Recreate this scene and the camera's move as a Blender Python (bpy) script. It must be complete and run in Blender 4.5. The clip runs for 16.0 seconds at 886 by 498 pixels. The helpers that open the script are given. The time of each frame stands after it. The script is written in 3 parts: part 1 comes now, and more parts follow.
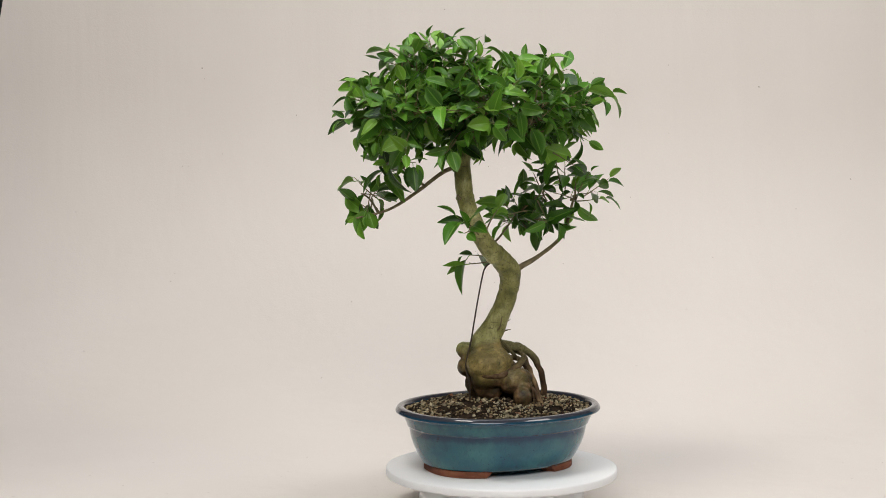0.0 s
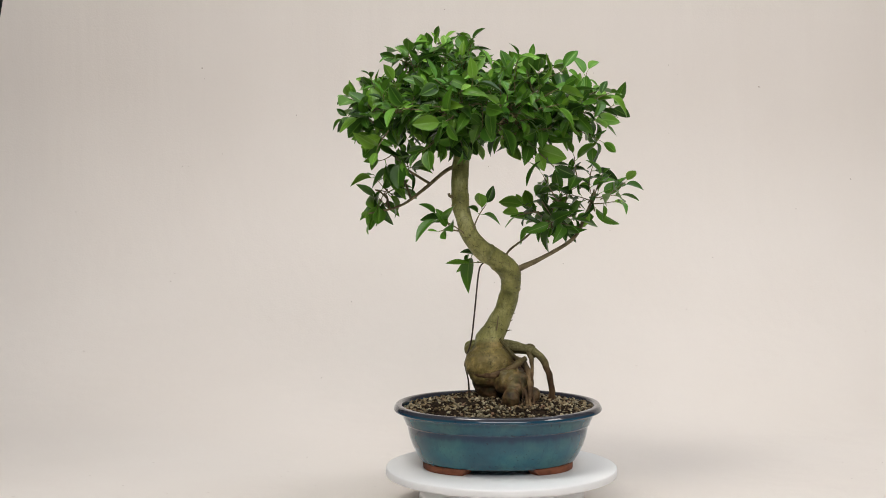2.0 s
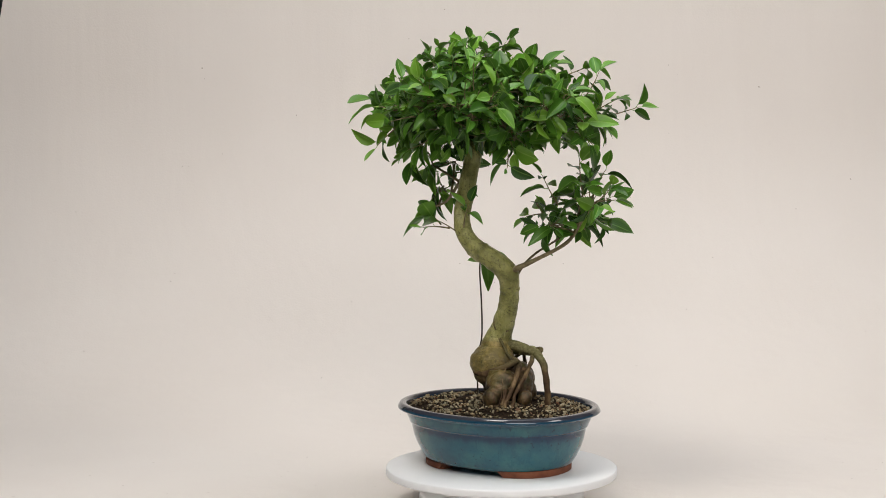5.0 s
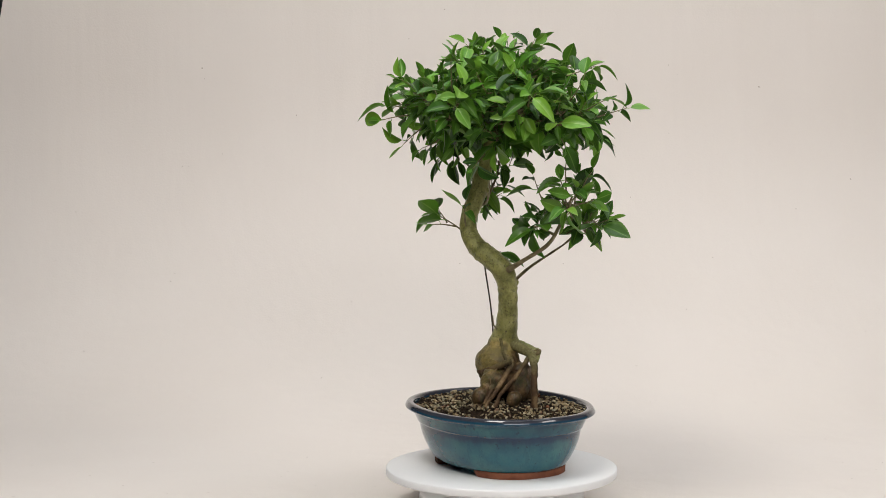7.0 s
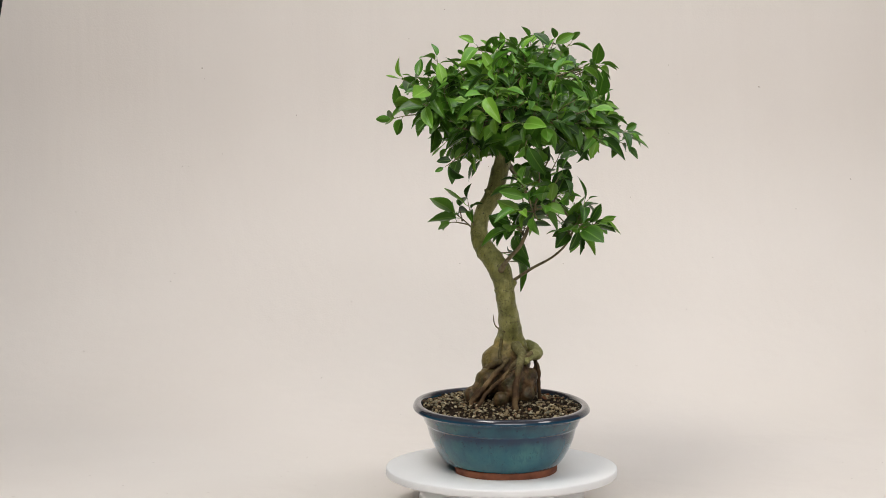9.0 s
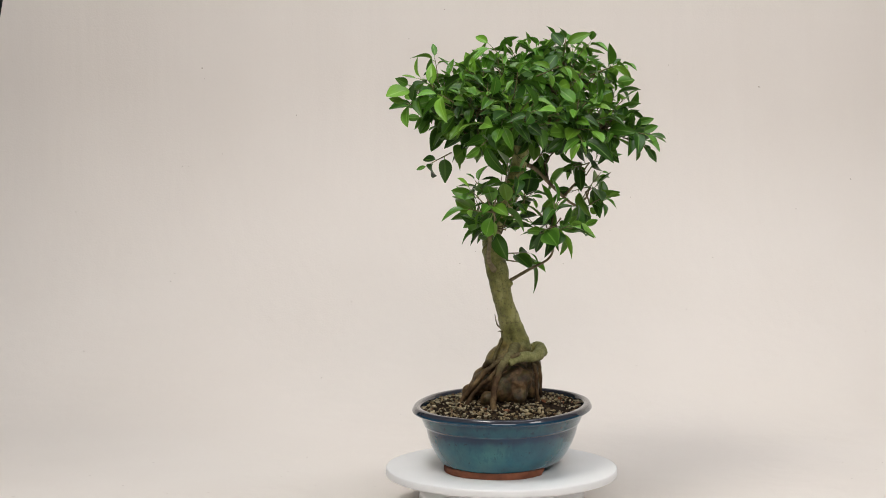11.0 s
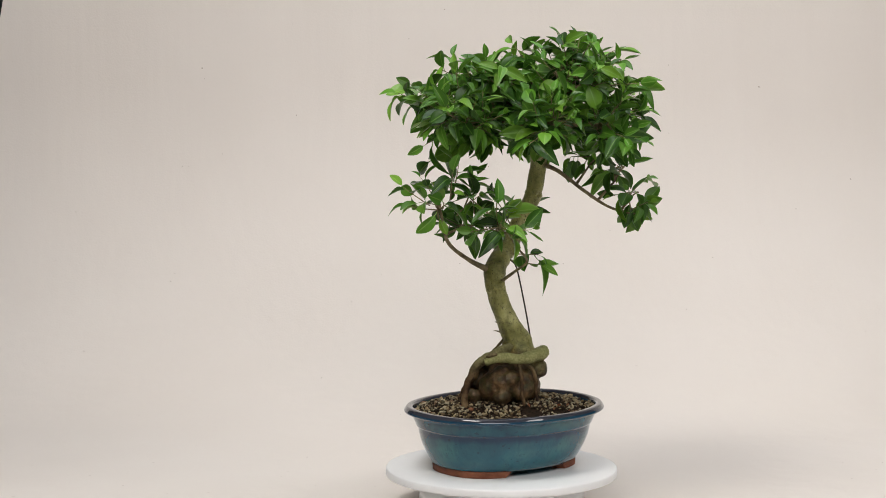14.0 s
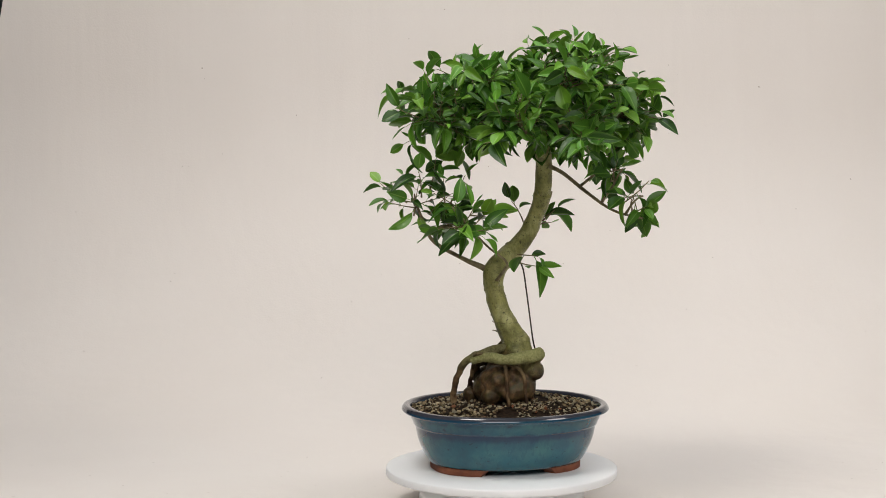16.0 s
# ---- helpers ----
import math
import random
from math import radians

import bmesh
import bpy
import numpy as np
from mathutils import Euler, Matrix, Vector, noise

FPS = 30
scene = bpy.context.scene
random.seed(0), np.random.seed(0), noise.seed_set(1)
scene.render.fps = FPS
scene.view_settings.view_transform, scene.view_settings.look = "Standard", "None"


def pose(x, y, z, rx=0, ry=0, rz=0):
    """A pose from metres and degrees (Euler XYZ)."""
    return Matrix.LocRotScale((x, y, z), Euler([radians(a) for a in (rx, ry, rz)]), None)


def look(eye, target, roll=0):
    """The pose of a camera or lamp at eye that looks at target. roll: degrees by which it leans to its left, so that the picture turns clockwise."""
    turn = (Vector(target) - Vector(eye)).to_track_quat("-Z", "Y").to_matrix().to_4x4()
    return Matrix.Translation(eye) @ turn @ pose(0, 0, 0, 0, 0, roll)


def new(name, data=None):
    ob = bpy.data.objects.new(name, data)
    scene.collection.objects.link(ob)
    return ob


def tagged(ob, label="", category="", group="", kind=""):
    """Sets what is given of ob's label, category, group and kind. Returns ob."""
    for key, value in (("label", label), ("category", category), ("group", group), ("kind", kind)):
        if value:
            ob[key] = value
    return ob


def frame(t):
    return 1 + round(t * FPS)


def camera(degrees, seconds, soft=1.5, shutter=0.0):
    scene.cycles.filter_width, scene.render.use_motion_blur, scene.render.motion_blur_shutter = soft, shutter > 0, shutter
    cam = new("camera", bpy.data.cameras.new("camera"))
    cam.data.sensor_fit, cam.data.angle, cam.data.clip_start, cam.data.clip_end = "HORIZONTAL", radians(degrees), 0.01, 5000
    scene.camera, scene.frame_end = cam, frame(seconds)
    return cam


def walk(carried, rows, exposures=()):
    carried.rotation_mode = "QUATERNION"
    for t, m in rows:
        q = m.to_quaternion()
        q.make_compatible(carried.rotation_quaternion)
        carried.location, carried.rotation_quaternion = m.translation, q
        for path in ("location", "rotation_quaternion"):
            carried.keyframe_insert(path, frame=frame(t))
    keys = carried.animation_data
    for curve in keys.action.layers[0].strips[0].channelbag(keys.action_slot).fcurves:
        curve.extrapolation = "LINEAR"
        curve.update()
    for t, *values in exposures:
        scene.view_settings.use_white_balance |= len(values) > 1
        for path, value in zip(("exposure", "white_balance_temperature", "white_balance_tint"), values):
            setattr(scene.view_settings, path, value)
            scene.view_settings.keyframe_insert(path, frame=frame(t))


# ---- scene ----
# A bonsai fig turns on a white turntable before a pale cloth sweep; the camera stands still.
# Heights are over the floor; the tree's own space has its origin on the turntable's axis.

# ---- camera ----
cam = camera(25.0, 16.0, soft=0.6)
EYE = (0.0, -3.112, 0.709)
CAM_POSE = pose(*EYE, 90 - 5.42, 0, 1.70)
walk(cam, [(0.0, CAM_POSE), (16.0, CAM_POSE)])

TURN_RATE = 12.023      # degrees a second, clockwise from above
WIDE_TIME = 2.26        # when the pot stands broadside
PLATTER_TOP = 0.070

# ---- light ----
world = bpy.data.worlds.new("room_light")
scene.world = world
world.use_nodes = True
world.node_tree.nodes["Background"].inputs[0].default_value = (0.90, 0.95, 1.0, 1)
world.node_tree.nodes["Background"].inputs[1].default_value = 0.12
scene.view_settings.exposure = -0.32


def area_lamp(name, eye, target, width, height, watts, colour, spread):
    data = bpy.data.lights.new(name, "AREA")
    data.shape, data.size, data.size_y = "RECTANGLE", width, height
    data.energy, data.color, data.spread = watts, colour, radians(spread)
    ob = new(name, data)
    ob.matrix_world = look(eye, target)
    return ob


area_lamp("softbox_key", (-0.72, -1.15, 2.50), (0.10, 0.40, 0.10), 0.85, 0.62, 17.5, (1.0, 0.95, 0.88), 125)
area_lamp("softbox_fill", (2.15, -1.15, 2.15), (0.05, 0.20, 0.30), 0.90, 0.55, 9.0, (1.0, 0.95, 0.91), 130)
# unseen lamps added to lift the ambient level and soften the shadows
area_lamp("softbox_front", (0.50, -3.30, 2.40), (0.50, 0.60, 0.25), 2.4, 1.2, 27, (1.0, 0.955, 0.925), 115)
area_lamp("softbox_top", (0.25, 0.10, 2.75), (0.15, 0.45, 0.0), 2.4, 1.6, 27, (0.915, 0.95, 0.99), 130)


# ---- materials ----
class Mat:
    """A small helper round a node material."""

    def __init__(self, name, rough=0.6, metal=0.0):
        self.mat = bpy.data.materials.new(name)
        self.mat.use_nodes = True
        self.nt = self.mat.node_tree
        self.bsdf = self.nt.nodes["Principled BSDF"]
        self.bsdf.inputs["Roughness"].default_value = rough
        self.bsdf.inputs["Metallic"].default_value = metal

    def node(self, kind, **inputs):
        n = self.nt.nodes.new(kind)
        for key, value in inputs.items():
            n.inputs[key.replace("_", " ")].default_value = value
        return n

    def link(self, a, b):
        self.nt.links.new(a, b)

    def coords(self, which="Object", scale=(1, 1, 1)):
        tc = self.node("ShaderNodeTexCoord")
        mp = self.node("ShaderNodeMapping", Scale=scale)
        self.link(tc.outputs[which], mp.inputs["Vector"])
        return mp.outputs["Vector"]

    def noise(self, vec, scale, detail=4.0, rough=0.55):
        n = self.node("ShaderNodeTexNoise", Scale=scale, Detail=detail, Roughness=rough)
        self.link(vec, n.inputs["Vector"])
        return n.outputs["Fac"]

    def ramp(self, fac, stops):
        r = self.node("ShaderNodeValToRGB")
        els = r.color_ramp.elements
        while len(els) < len(stops):
            els.new(0.5)
        for el, (pos, col) in zip(els, stops):
            el.position, el.color = pos, (*col, 1)
        self.link(fac, r.inputs["Fac"])
        return r.outputs["Color"]

    def mix(self, fac, a, b, blend="MIX"):
        m = self.node("ShaderNodeMix")
        m.data_type, m.blend_type = "RGBA", blend
        for value, slot in ((fac, m.inputs["Factor"]), (a, m.inputs[6]), (b, m.inputs[7])):
            if hasattr(value, "is_linked"):
                self.link(value, slot)
            elif isinstance(value, tuple):
                slot.default_value = (*value, 1)
            else:
                slot.default_value = value
        return m.outputs[2]

    def math(self, op, a, b=0.0, c=0.0, clamp=False):
        m = self.node("ShaderNodeMath")
        m.operation, m.use_clamp = op, clamp
        for value, slot in zip((a, b, c), m.inputs):
            if hasattr(value, "is_linked"):
                self.link(value, slot)
            else:
                slot.default_value = value
        return m.outputs[0]

    def bump(self, height, strength, distance):
        b = self.node("ShaderNodeBump", Strength=strength, Distance=distance)
        self.link(height, b.inputs["Height"])
        self.link(b.outputs["Normal"], self.bsdf.inputs["Normal"])

    def colour(self, socket):
        self.link(socket, self.bsdf.inputs["Base Color"])


def make_cloth():
    m = Mat("pale_cloth", 0.95)
    v = m.coords("Object")
    big = m.noise(v, 1.6, 3)
    fine = m.noise(v, 260, 2)
    col = m.ramp(big, [(0.35, (0.738, 0.682, 0.632)), (0.65, (0.768, 0.715, 0.668))])
    specks = m.noise(v, 150, 0)
    col = m.mix(m.math("GREATER_THAN", specks, 0.912), col, (0.42, 0.36, 0.31))
    m.colour(m.mix(m.math("MULTIPLY", fine, 0.10), col, (0.60, 0.55, 0.50)))
    folds = m.noise(m.coords("Object", (1, 1, 0.12)), 7, 3)
    m.bump(m.math("ADD", m.math("MULTIPLY", folds, 0.9), m.math("MULTIPLY", fine, 0.05)), 0.45, 0.014)
    return m.mat


def make_room_paint():
    m = Mat("dark_room_paint", 0.9)
    v = m.coords("Object")
    m.colour(m.ramp(m.noise(v, 3, 3), [(0.3, (0.030, 0.034, 0.036)), (0.7, (0.045, 0.048, 0.050))]))
    return m.mat


def make_white_board():
    m = Mat("white_lacquered_board", 0.38)
    v = m.coords("Object")
    m.colour(m.ramp(m.noise(v, 9, 4), [(0.3, (0.85, 0.86, 0.875)), (0.7, (0.89, 0.90, 0.91))]))
    m.bump(m.noise(v, 180, 2), 0.05, 0.001)
    return m.mat


def make_dark_print():
    m = Mat("dark_print", 0.5)
    v = m.coords("Object")
    m.colour(m.ramp(m.noise(v, 40, 2), [(0.3, (0.015, 0.015, 0.017)), (0.7, (0.03, 0.03, 0.033))]))
    return m.mat


def make_glaze():
    m = Mat("teal_blue_glaze", 0.10)
    m.bsdf.inputs["Specular IOR Level"].default_value = 0.36
    m.bsdf.inputs["Coat Weight"].default_value = 0.40
    m.bsdf.inputs["Coat Roughness"].default_value = 0.04
    v = m.coords("Object")
    clouds = m.noise(v, 17, 5)
    drips = m.noise(m.coords("Object", (1, 1, 0.16)), 60, 4)
    fine = m.noise(v, 420, 3)
    teal = m.ramp(clouds, [(0.30, (0.007, 0.086, 0.128)), (0.48, (0.014, 0.128, 0.172)), (0.66, (0.032, 0.185, 0.198))])
    teal = m.mix(m.math("MULTIPLY", m.noise(v, 140, 4, 0.7), 0.45), teal, (0.007, 0.040, 0.070))
    streaks = m.noise(m.coords("Object", (1, 1, 0.10)), 110, 4, 0.7)
    teal = m.mix(m.math("MULTIPLY", m.math("GREATER_THAN", streaks, 0.56), 0.30), teal, (0.006, 0.060, 0.105))
    blue = (0.005, 0.026, 0.072)
    # the glaze runs thin and blue at the lip and along the moulding
    sep = m.node("ShaderNodeSeparateXYZ")
    m.link(m.coords("Object"), sep.inputs[0])
    z = m.math("ADD", sep.outputs["Z"], m.math("MULTIPLY", m.math("SUBTRACT", drips, 0.5), 0.012))
    line = m.node("ShaderNodeValToRGB")
    els = line.color_ramp.elements
    for _ in range(8):
        els.new(0.5)
    for el, (pos, val) in zip(els, [(0.0, 0.0), (0.42, 0.04), (0.54, 0.30), (0.60, 0.80), (0.65, 0.92), (0.69, 0.30), (0.78, 0.15), (0.86, 0.70), (0.91, 0.70), (1.0, 0.60)]):
        el.position, el.color = pos, (val, val, val, 1)
    m.link(m.math("MULTIPLY", z, 9.6), line.inputs["Fac"])
    col = m.mix(line.outputs["Color"], teal, blue)
    lip = m.node("ShaderNodeMapRange", **{"From_Min": 0.0938, "From_Max": 0.0962})
    m.link(sep.outputs["Z"], lip.inputs["Value"])
    col = m.mix(m.math("MULTIPLY", lip.outputs["Result"], 0.85), col, (0.050, 0.044, 0.052))
    spots = m.math("GREATER_THAN", m.noise(v, 150, 2), 0.68)
    col = m.mix(m.math("MULTIPLY", spots, 0.5), col, (0.006, 0.016, 0.035))
    m.colour(col)
    m.bump(m.math("ADD", m.math("MULTIPLY", clouds, 0.6), m.math("MULTIPLY", fine, 0.1)), 0.12, 0.002)
    return m.mat


def make_terracotta():
    m = Mat("unglazed_terracotta", 0.85)
    v = m.coords("Object")
    col = m.ramp(m.noise(v, 60, 5), [(0.3, (0.19, 0.062, 0.030)), (0.7, (0.33, 0.115, 0.058))])
    m.colour(col)
    m.bump(m.noise(v, 500, 3), 0.3, 0.001)
    return m.mat


def make_bark():
    m = Mat("smooth_fig_bark", 0.47)
    m.bsdf.inputs["Specular IOR Level"].default_value = 0.42
    v = m.coords("Object")
    big = m.noise(v, 24, 5)
    fine = m.noise(v, 220, 5, 0.65)
    rings = m.noise(m.coords("Object", (0.5, 0.5, 4.0)), 55, 4)
    green = m.ramp(big, [(0.30, (0.115, 0.115, 0.030)), (0.46, (0.270, 0.265, 0.080)), (0.62, (0.420, 0.410, 0.165)), (0.75, (0.500, 0.485, 0.250))])
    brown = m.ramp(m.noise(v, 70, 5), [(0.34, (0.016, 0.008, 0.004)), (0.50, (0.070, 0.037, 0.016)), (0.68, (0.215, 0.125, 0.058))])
    # old corky bark at the foot, green young bark above it; the brown is darkened for shade in the base's hollows
    sep = m.node("ShaderNodeSeparateXYZ")
    m.link(v, sep.inputs[0])
    slope = m.math("ADD", m.math("MULTIPLY", sep.outputs["X"], -0.38), m.math("MULTIPLY", sep.outputs["Y"], -0.40))
    above = m.math("MULTIPLY", m.math("MAXIMUM", m.math("SUBTRACT", sep.outputs["Z"], 0.186), 0.0), 4.0)
    slope = m.math("ADD", slope, above)
    wob = m.math("ADD", m.math("ADD", sep.outputs["Z"], slope), m.math("MULTIPLY", m.math("SUBTRACT", big, 0.5), 0.085))
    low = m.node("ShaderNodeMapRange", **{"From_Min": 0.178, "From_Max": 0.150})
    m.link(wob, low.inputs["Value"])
    olive = m.ramp(m.noise(v, 42, 5), [(0.30, (0.066, 0.050, 0.014)), (0.48, (0.185, 0.136, 0.040)), (0.60, (0.340, 0.255, 0.085)), (0.74, (0.450, 0.355, 0.145))])
    belt = m.node("ShaderNodeMapRange", **{"From_Min": 0.285, "From_Max": 0.235})
    m.link(m.math("ADD", wob, m.math("MULTIPLY", sep.outputs["Y"], 2.0)), belt.inputs["Value"])
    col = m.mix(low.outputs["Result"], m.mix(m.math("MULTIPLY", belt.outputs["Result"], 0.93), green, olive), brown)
    moss = m.node("ShaderNodeMapRange", **{"From_Min": 0.53, "From_Max": 0.66})
    m.link(m.noise(v, 62, 6, 0.65), moss.inputs["Value"])
    col = m.mix(m.math("MULTIPLY", moss.outputs["Result"], 0.48), col, (0.050, 0.062, 0.014))
    grain = m.node("ShaderNodeMapRange", **{"From_Min": 0.44, "From_Max": 0.64})
    m.link(m.noise(m.coords("Object", (1, 1, 0.22)), 190, 5, 0.7), grain.inputs["Value"])
    col = m.mix(m.math("MULTIPLY", grain.outputs["Result"], 0.42), col, (0.095, 0.092, 0.028))
    freckle = m.node("ShaderNodeMapRange", **{"From_Min": 0.66, "From_Max": 0.72})
    m.link(m.noise(v, 130, 2), freckle.inputs["Value"])
    col = m.mix(m.math("MULTIPLY", freckle.outputs["Result"], 0.7), col, (0.040, 0.036, 0.012))
    dots = m.math("GREATER_THAN", m.noise(v, 330, 1), 0.70)
    col = m.mix(m.math("MULTIPLY", dots, 0.6), col, (0.045, 0.036, 0.016))
    scars = m.math("GREATER_THAN", rings, 0.69)
    col = m.mix(m.math("MULTIPLY", m.math("MULTIPLY", scars, 0.45), m.math("SUBTRACT", 1.0, low.outputs["Result"])), col, (0.060, 0.045, 0.022))
    lines = m.math("ABSOLUTE", m.math("SUBTRACT", m.noise(m.coords("Object", (1, 1, 1.8)), 48, 2), 0.5))
    crack = m.math("LESS_THAN", lines, 0.006)
    col = m.mix(m.math("MULTIPLY", crack, 0.45), col, (0.030, 0.022, 0.010))
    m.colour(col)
    m.bump(m.math("ADD", m.math("MULTIPLY", rings, 0.3), m.math("SUBTRACT", m.math("MULTIPLY", fine, 0.6), m.math("MULTIPLY", crack, 0.4))), 0.8, 0.003)
    return m.mat


def make_root_bark(name, young, old):
    """Root bark, paler where it is young and brown towards the soil."""
    m = Mat(name, 0.75)
    m.bsdf.inputs["Specular IOR Level"].default_value = 0.3
    v = m.coords("Object")
    big = m.noise(v, 45, 5)
    fine = m.noise(v, 300, 4)
    sep = m.node("ShaderNodeSeparateXYZ")
    m.link(v, sep.inputs[0])
    low = m.node("ShaderNodeMapRange", **{"From_Min": 0.178, "From_Max": 0.152})
    m.link(m.math("ADD", sep.outputs["Z"], m.math("MULTIPLY", m.math("SUBTRACT", big, 0.5), 0.03)), low.inputs["Value"])
    brown = m.ramp(big, [(0.34, (0.022, 0.011, 0.005)), (0.50, (0.080, 0.046, 0.021)), (0.68, (0.25, 0.170, 0.085))])
    m.colour(m.mix(low.outputs["Result"], m.ramp(fine, [(0.3, young), (0.65, old)]), brown))
    m.bump(m.math("ADD", big, m.math("MULTIPLY", fine, 0.4)), 0.5, 0.002)
    return m.mat


def make_twig_bark():
    m = Mat("brown_twig_bark", 0.7)
    v = m.coords("Object")
    m.colour(m.ramp(m.noise(v, 90, 4), [(0.3, (0.085, 0.066, 0.030)), (0.7, (0.25, 0.205, 0.105))]))
    m.bump(m.noise(v, 500, 3), 0.4, 0.001)
    return m.mat


def make_wire():
    m = Mat("brown_coated_wire", 0.45, 0.3)
    v = m.coords("Object")
    m.colour(m.ramp(m.noise(v, 200, 2), [(0.3, (0.035, 0.026, 0.018)), (0.7, (0.07, 0.052, 0.036))]))
    return m.mat


def make_leaf(name, stops, light):
    """A glossy leaf: pale midrib, fine side veins, a share of light let through."""
    m = Mat(name, 0.33)
    m.bsdf.inputs["Specular IOR Level"].default_value = 0.30
    info = m.node("ShaderNodeObjectInfo")
    geo = m.node("ShaderNodeNewGeometry")
    rnd = m.math("FRACT", m.math("ADD", info.outputs["Random"], geo.outputs["Random Per Island"]))
    col = m.ramp(rnd, stops)
    uv = m.node("ShaderNodeTexCoord").outputs["UV"]
    sep = m.node("ShaderNodeSeparateXYZ")
    m.link(uv, sep.inputs[0])
    across = m.math("ABSOLUTE", m.math("SUBTRACT", sep.outputs["X"], 0.5))
    rib = m.node("ShaderNodeMapRange", **{"From_Min": 0.055, "From_Max": 0.015})
    m.link(across, rib.inputs["Value"])
    wave = m.math("SINE", m.math("MULTIPLY", m.math("SUBTRACT", sep.outputs["Y"], m.math("MULTIPLY", across, 0.55)), 75.0))
    veins = m.math("MULTIPLY", m.math("ADD", wave, 1.0), 0.025)
    col = m.mix(veins, col, light)
    col = m.mix(m.math("MULTIPLY", rib.outputs["Result"], 0.45), col, light)
    edge = m.node("ShaderNodeMapRange", **{"From_Min": 0.30, "From_Max": 0.50})
    m.link(across, edge.inputs["Value"])
    pale = m.math("GREATER_THAN", m.math("FRACT", m.math("MULTIPLY", rnd, 7.0)), 0.70)
    col = m.mix(m.math("MULTIPLY", m.math("MULTIPLY", edge.outputs["Result"], pale), 0.40), col, light)
    blot = m.noise(uv, 5, 3)
    col = m.mix(m.math("MULTIPLY", blot, 0.25), col, (0.020, 0.055, 0.010))
    m.colour(col)
    m.bump(m.math("ADD", m.math("MULTIPLY", wave, 0.05), m.math("MULTIPLY", rib.outputs["Result"], -0.6)), 0.35, 0.0006)
    through_leaf = m.node("ShaderNodeBsdfTranslucent")
    m.link(m.mix(0.55, col, light), through_leaf.inputs["Color"])
    both = m.node("ShaderNodeMixShader", Fac=0.08)
    out = m.nt.nodes["Material Output"]
    m.link(m.bsdf.outputs[0], both.inputs[1])
    m.link(through_leaf.outputs[0], both.inputs[2])
    m.link(both.outputs[0], out.inputs["Surface"])
    return m.mat


def make_soil():
    m = Mat("dark_moist_soil", 0.95)
    m.bsdf.inputs["Specular IOR Level"].default_value = 0.15
    v = m.coords("Object")
    m.colour(m.ramp(m.noise(v, 220, 4), [(0.35, (0.008, 0.005, 0.003)), (0.7, (0.040, 0.024, 0.014))]))
    m.bump(m.noise(v, 350, 4), 0.8, 0.003)
    return m.mat


def make_gravel():
    m = Mat("tan_grey_gravel", 0.85)
    m.bsdf.inputs["Specular IOR Level"].default_value = 0.2
    info = m.node("ShaderNodeObjectInfo")
    geo = m.node("ShaderNodeNewGeometry")
    rnd = m.math("FRACT", m.math("ADD", info.outputs["Random"], geo.outputs["Random Per Island"]))
    col = m.ramp(rnd, [(0.0, (0.014, 0.010, 0.006)), (0.32, (0.028, 0.019, 0.011)), (0.40, (0.12, 0.085, 0.045)), (0.50, (0.27, 0.195, 0.105)), (0.62, (0.46, 0.37, 0.22)),
                       (0.72, (0.17, 0.155, 0.100)), (0.84, (0.60, 0.51, 0.34)), (0.93, (0.32, 0.30, 0.215)), (1.0, (0.24, 0.080, 0.034))])
    v = m.coords("Object")
    m.colour(m.mix(m.math("MULTIPLY", m.noise(v, 500, 4), 0.35), col, (0.06, 0.042, 0.028)))
    m.bump(m.noise(v, 900, 3), 0.5, 0.001)
    return m.mat


CLOTH, ROOM, BOARD, PRINT = make_cloth(), make_room_paint(), make_white_board(), make_dark_print()
GLAZE, CLAY, BARK, ROOT = make_glaze(), make_terracotta(), make_bark(), make_root_bark("tan_root_bark", (0.066, 0.052, 0.022), (0.185, 0.148, 0.072))
GREEN_ROOT = make_root_bark("green_root_bark", (0.175, 0.180, 0.062), (0.320, 0.320, 0.135))
ARCH_ROOT = make_root_bark("tan_green_root_bark", (0.095, 0.088, 0.034), (0.215, 0.198, 0.088))
OLIVE_ROOT = make_root_bark("dark_olive_root_bark", (0.045, 0.038, 0.014), (0.125, 0.105, 0.042))
TWIG, WIRE, SOIL, GRAVEL = make_twig_bark(), make_wire(), make_soil(), make_gravel()
LEAF_DARK = make_leaf("mature_fig_leaf", [(0.0, (0.010, 0.042, 0.005)), (0.35, (0.029, 0.098, 0.008)), (0.75, (0.068, 0.178, 0.014)), (1.0, (0.130, 0.265, 0.020))], (0.22, 0.42, 0.07))
LEAF_YOUNG = make_leaf("young_fig_leaf", [(0.0, (0.052, 0.180, 0.014)), (0.5, (0.105, 0.285, 0.022)), (1.0, (0.180, 0.375, 0.036))], (0.36, 0.54, 0.13))


# ---- mesh helpers ----
def part(name, data, material, parent=None, label="", smooth=True):
    """Link a mesh (or a bmesh) as one object, under its thing or part."""
    if isinstance(data, bmesh.types.BMesh):
        mesh = bpy.data.meshes.new(name)
        data.normal_update()
        data.to_mesh(mesh)
        data.free()
    else:
        mesh = data
    if smooth:
        mesh.polygons.foreach_set("use_smooth", [True] * len(mesh.polygons))
    if material and not mesh.materials:
        mesh.materials.append(material)
    ob = new(name, mesh)
    if parent:
        ob.parent = parent
    if label:
        ob["label"] = label
    return ob


def mesh_from(name, verts, faces):
    mesh = bpy.data.meshes.new(name)
    mesh.from_pydata([tuple(v) for v in verts], [], [tuple(f) for f in faces])
    mesh.update()
    return mesh


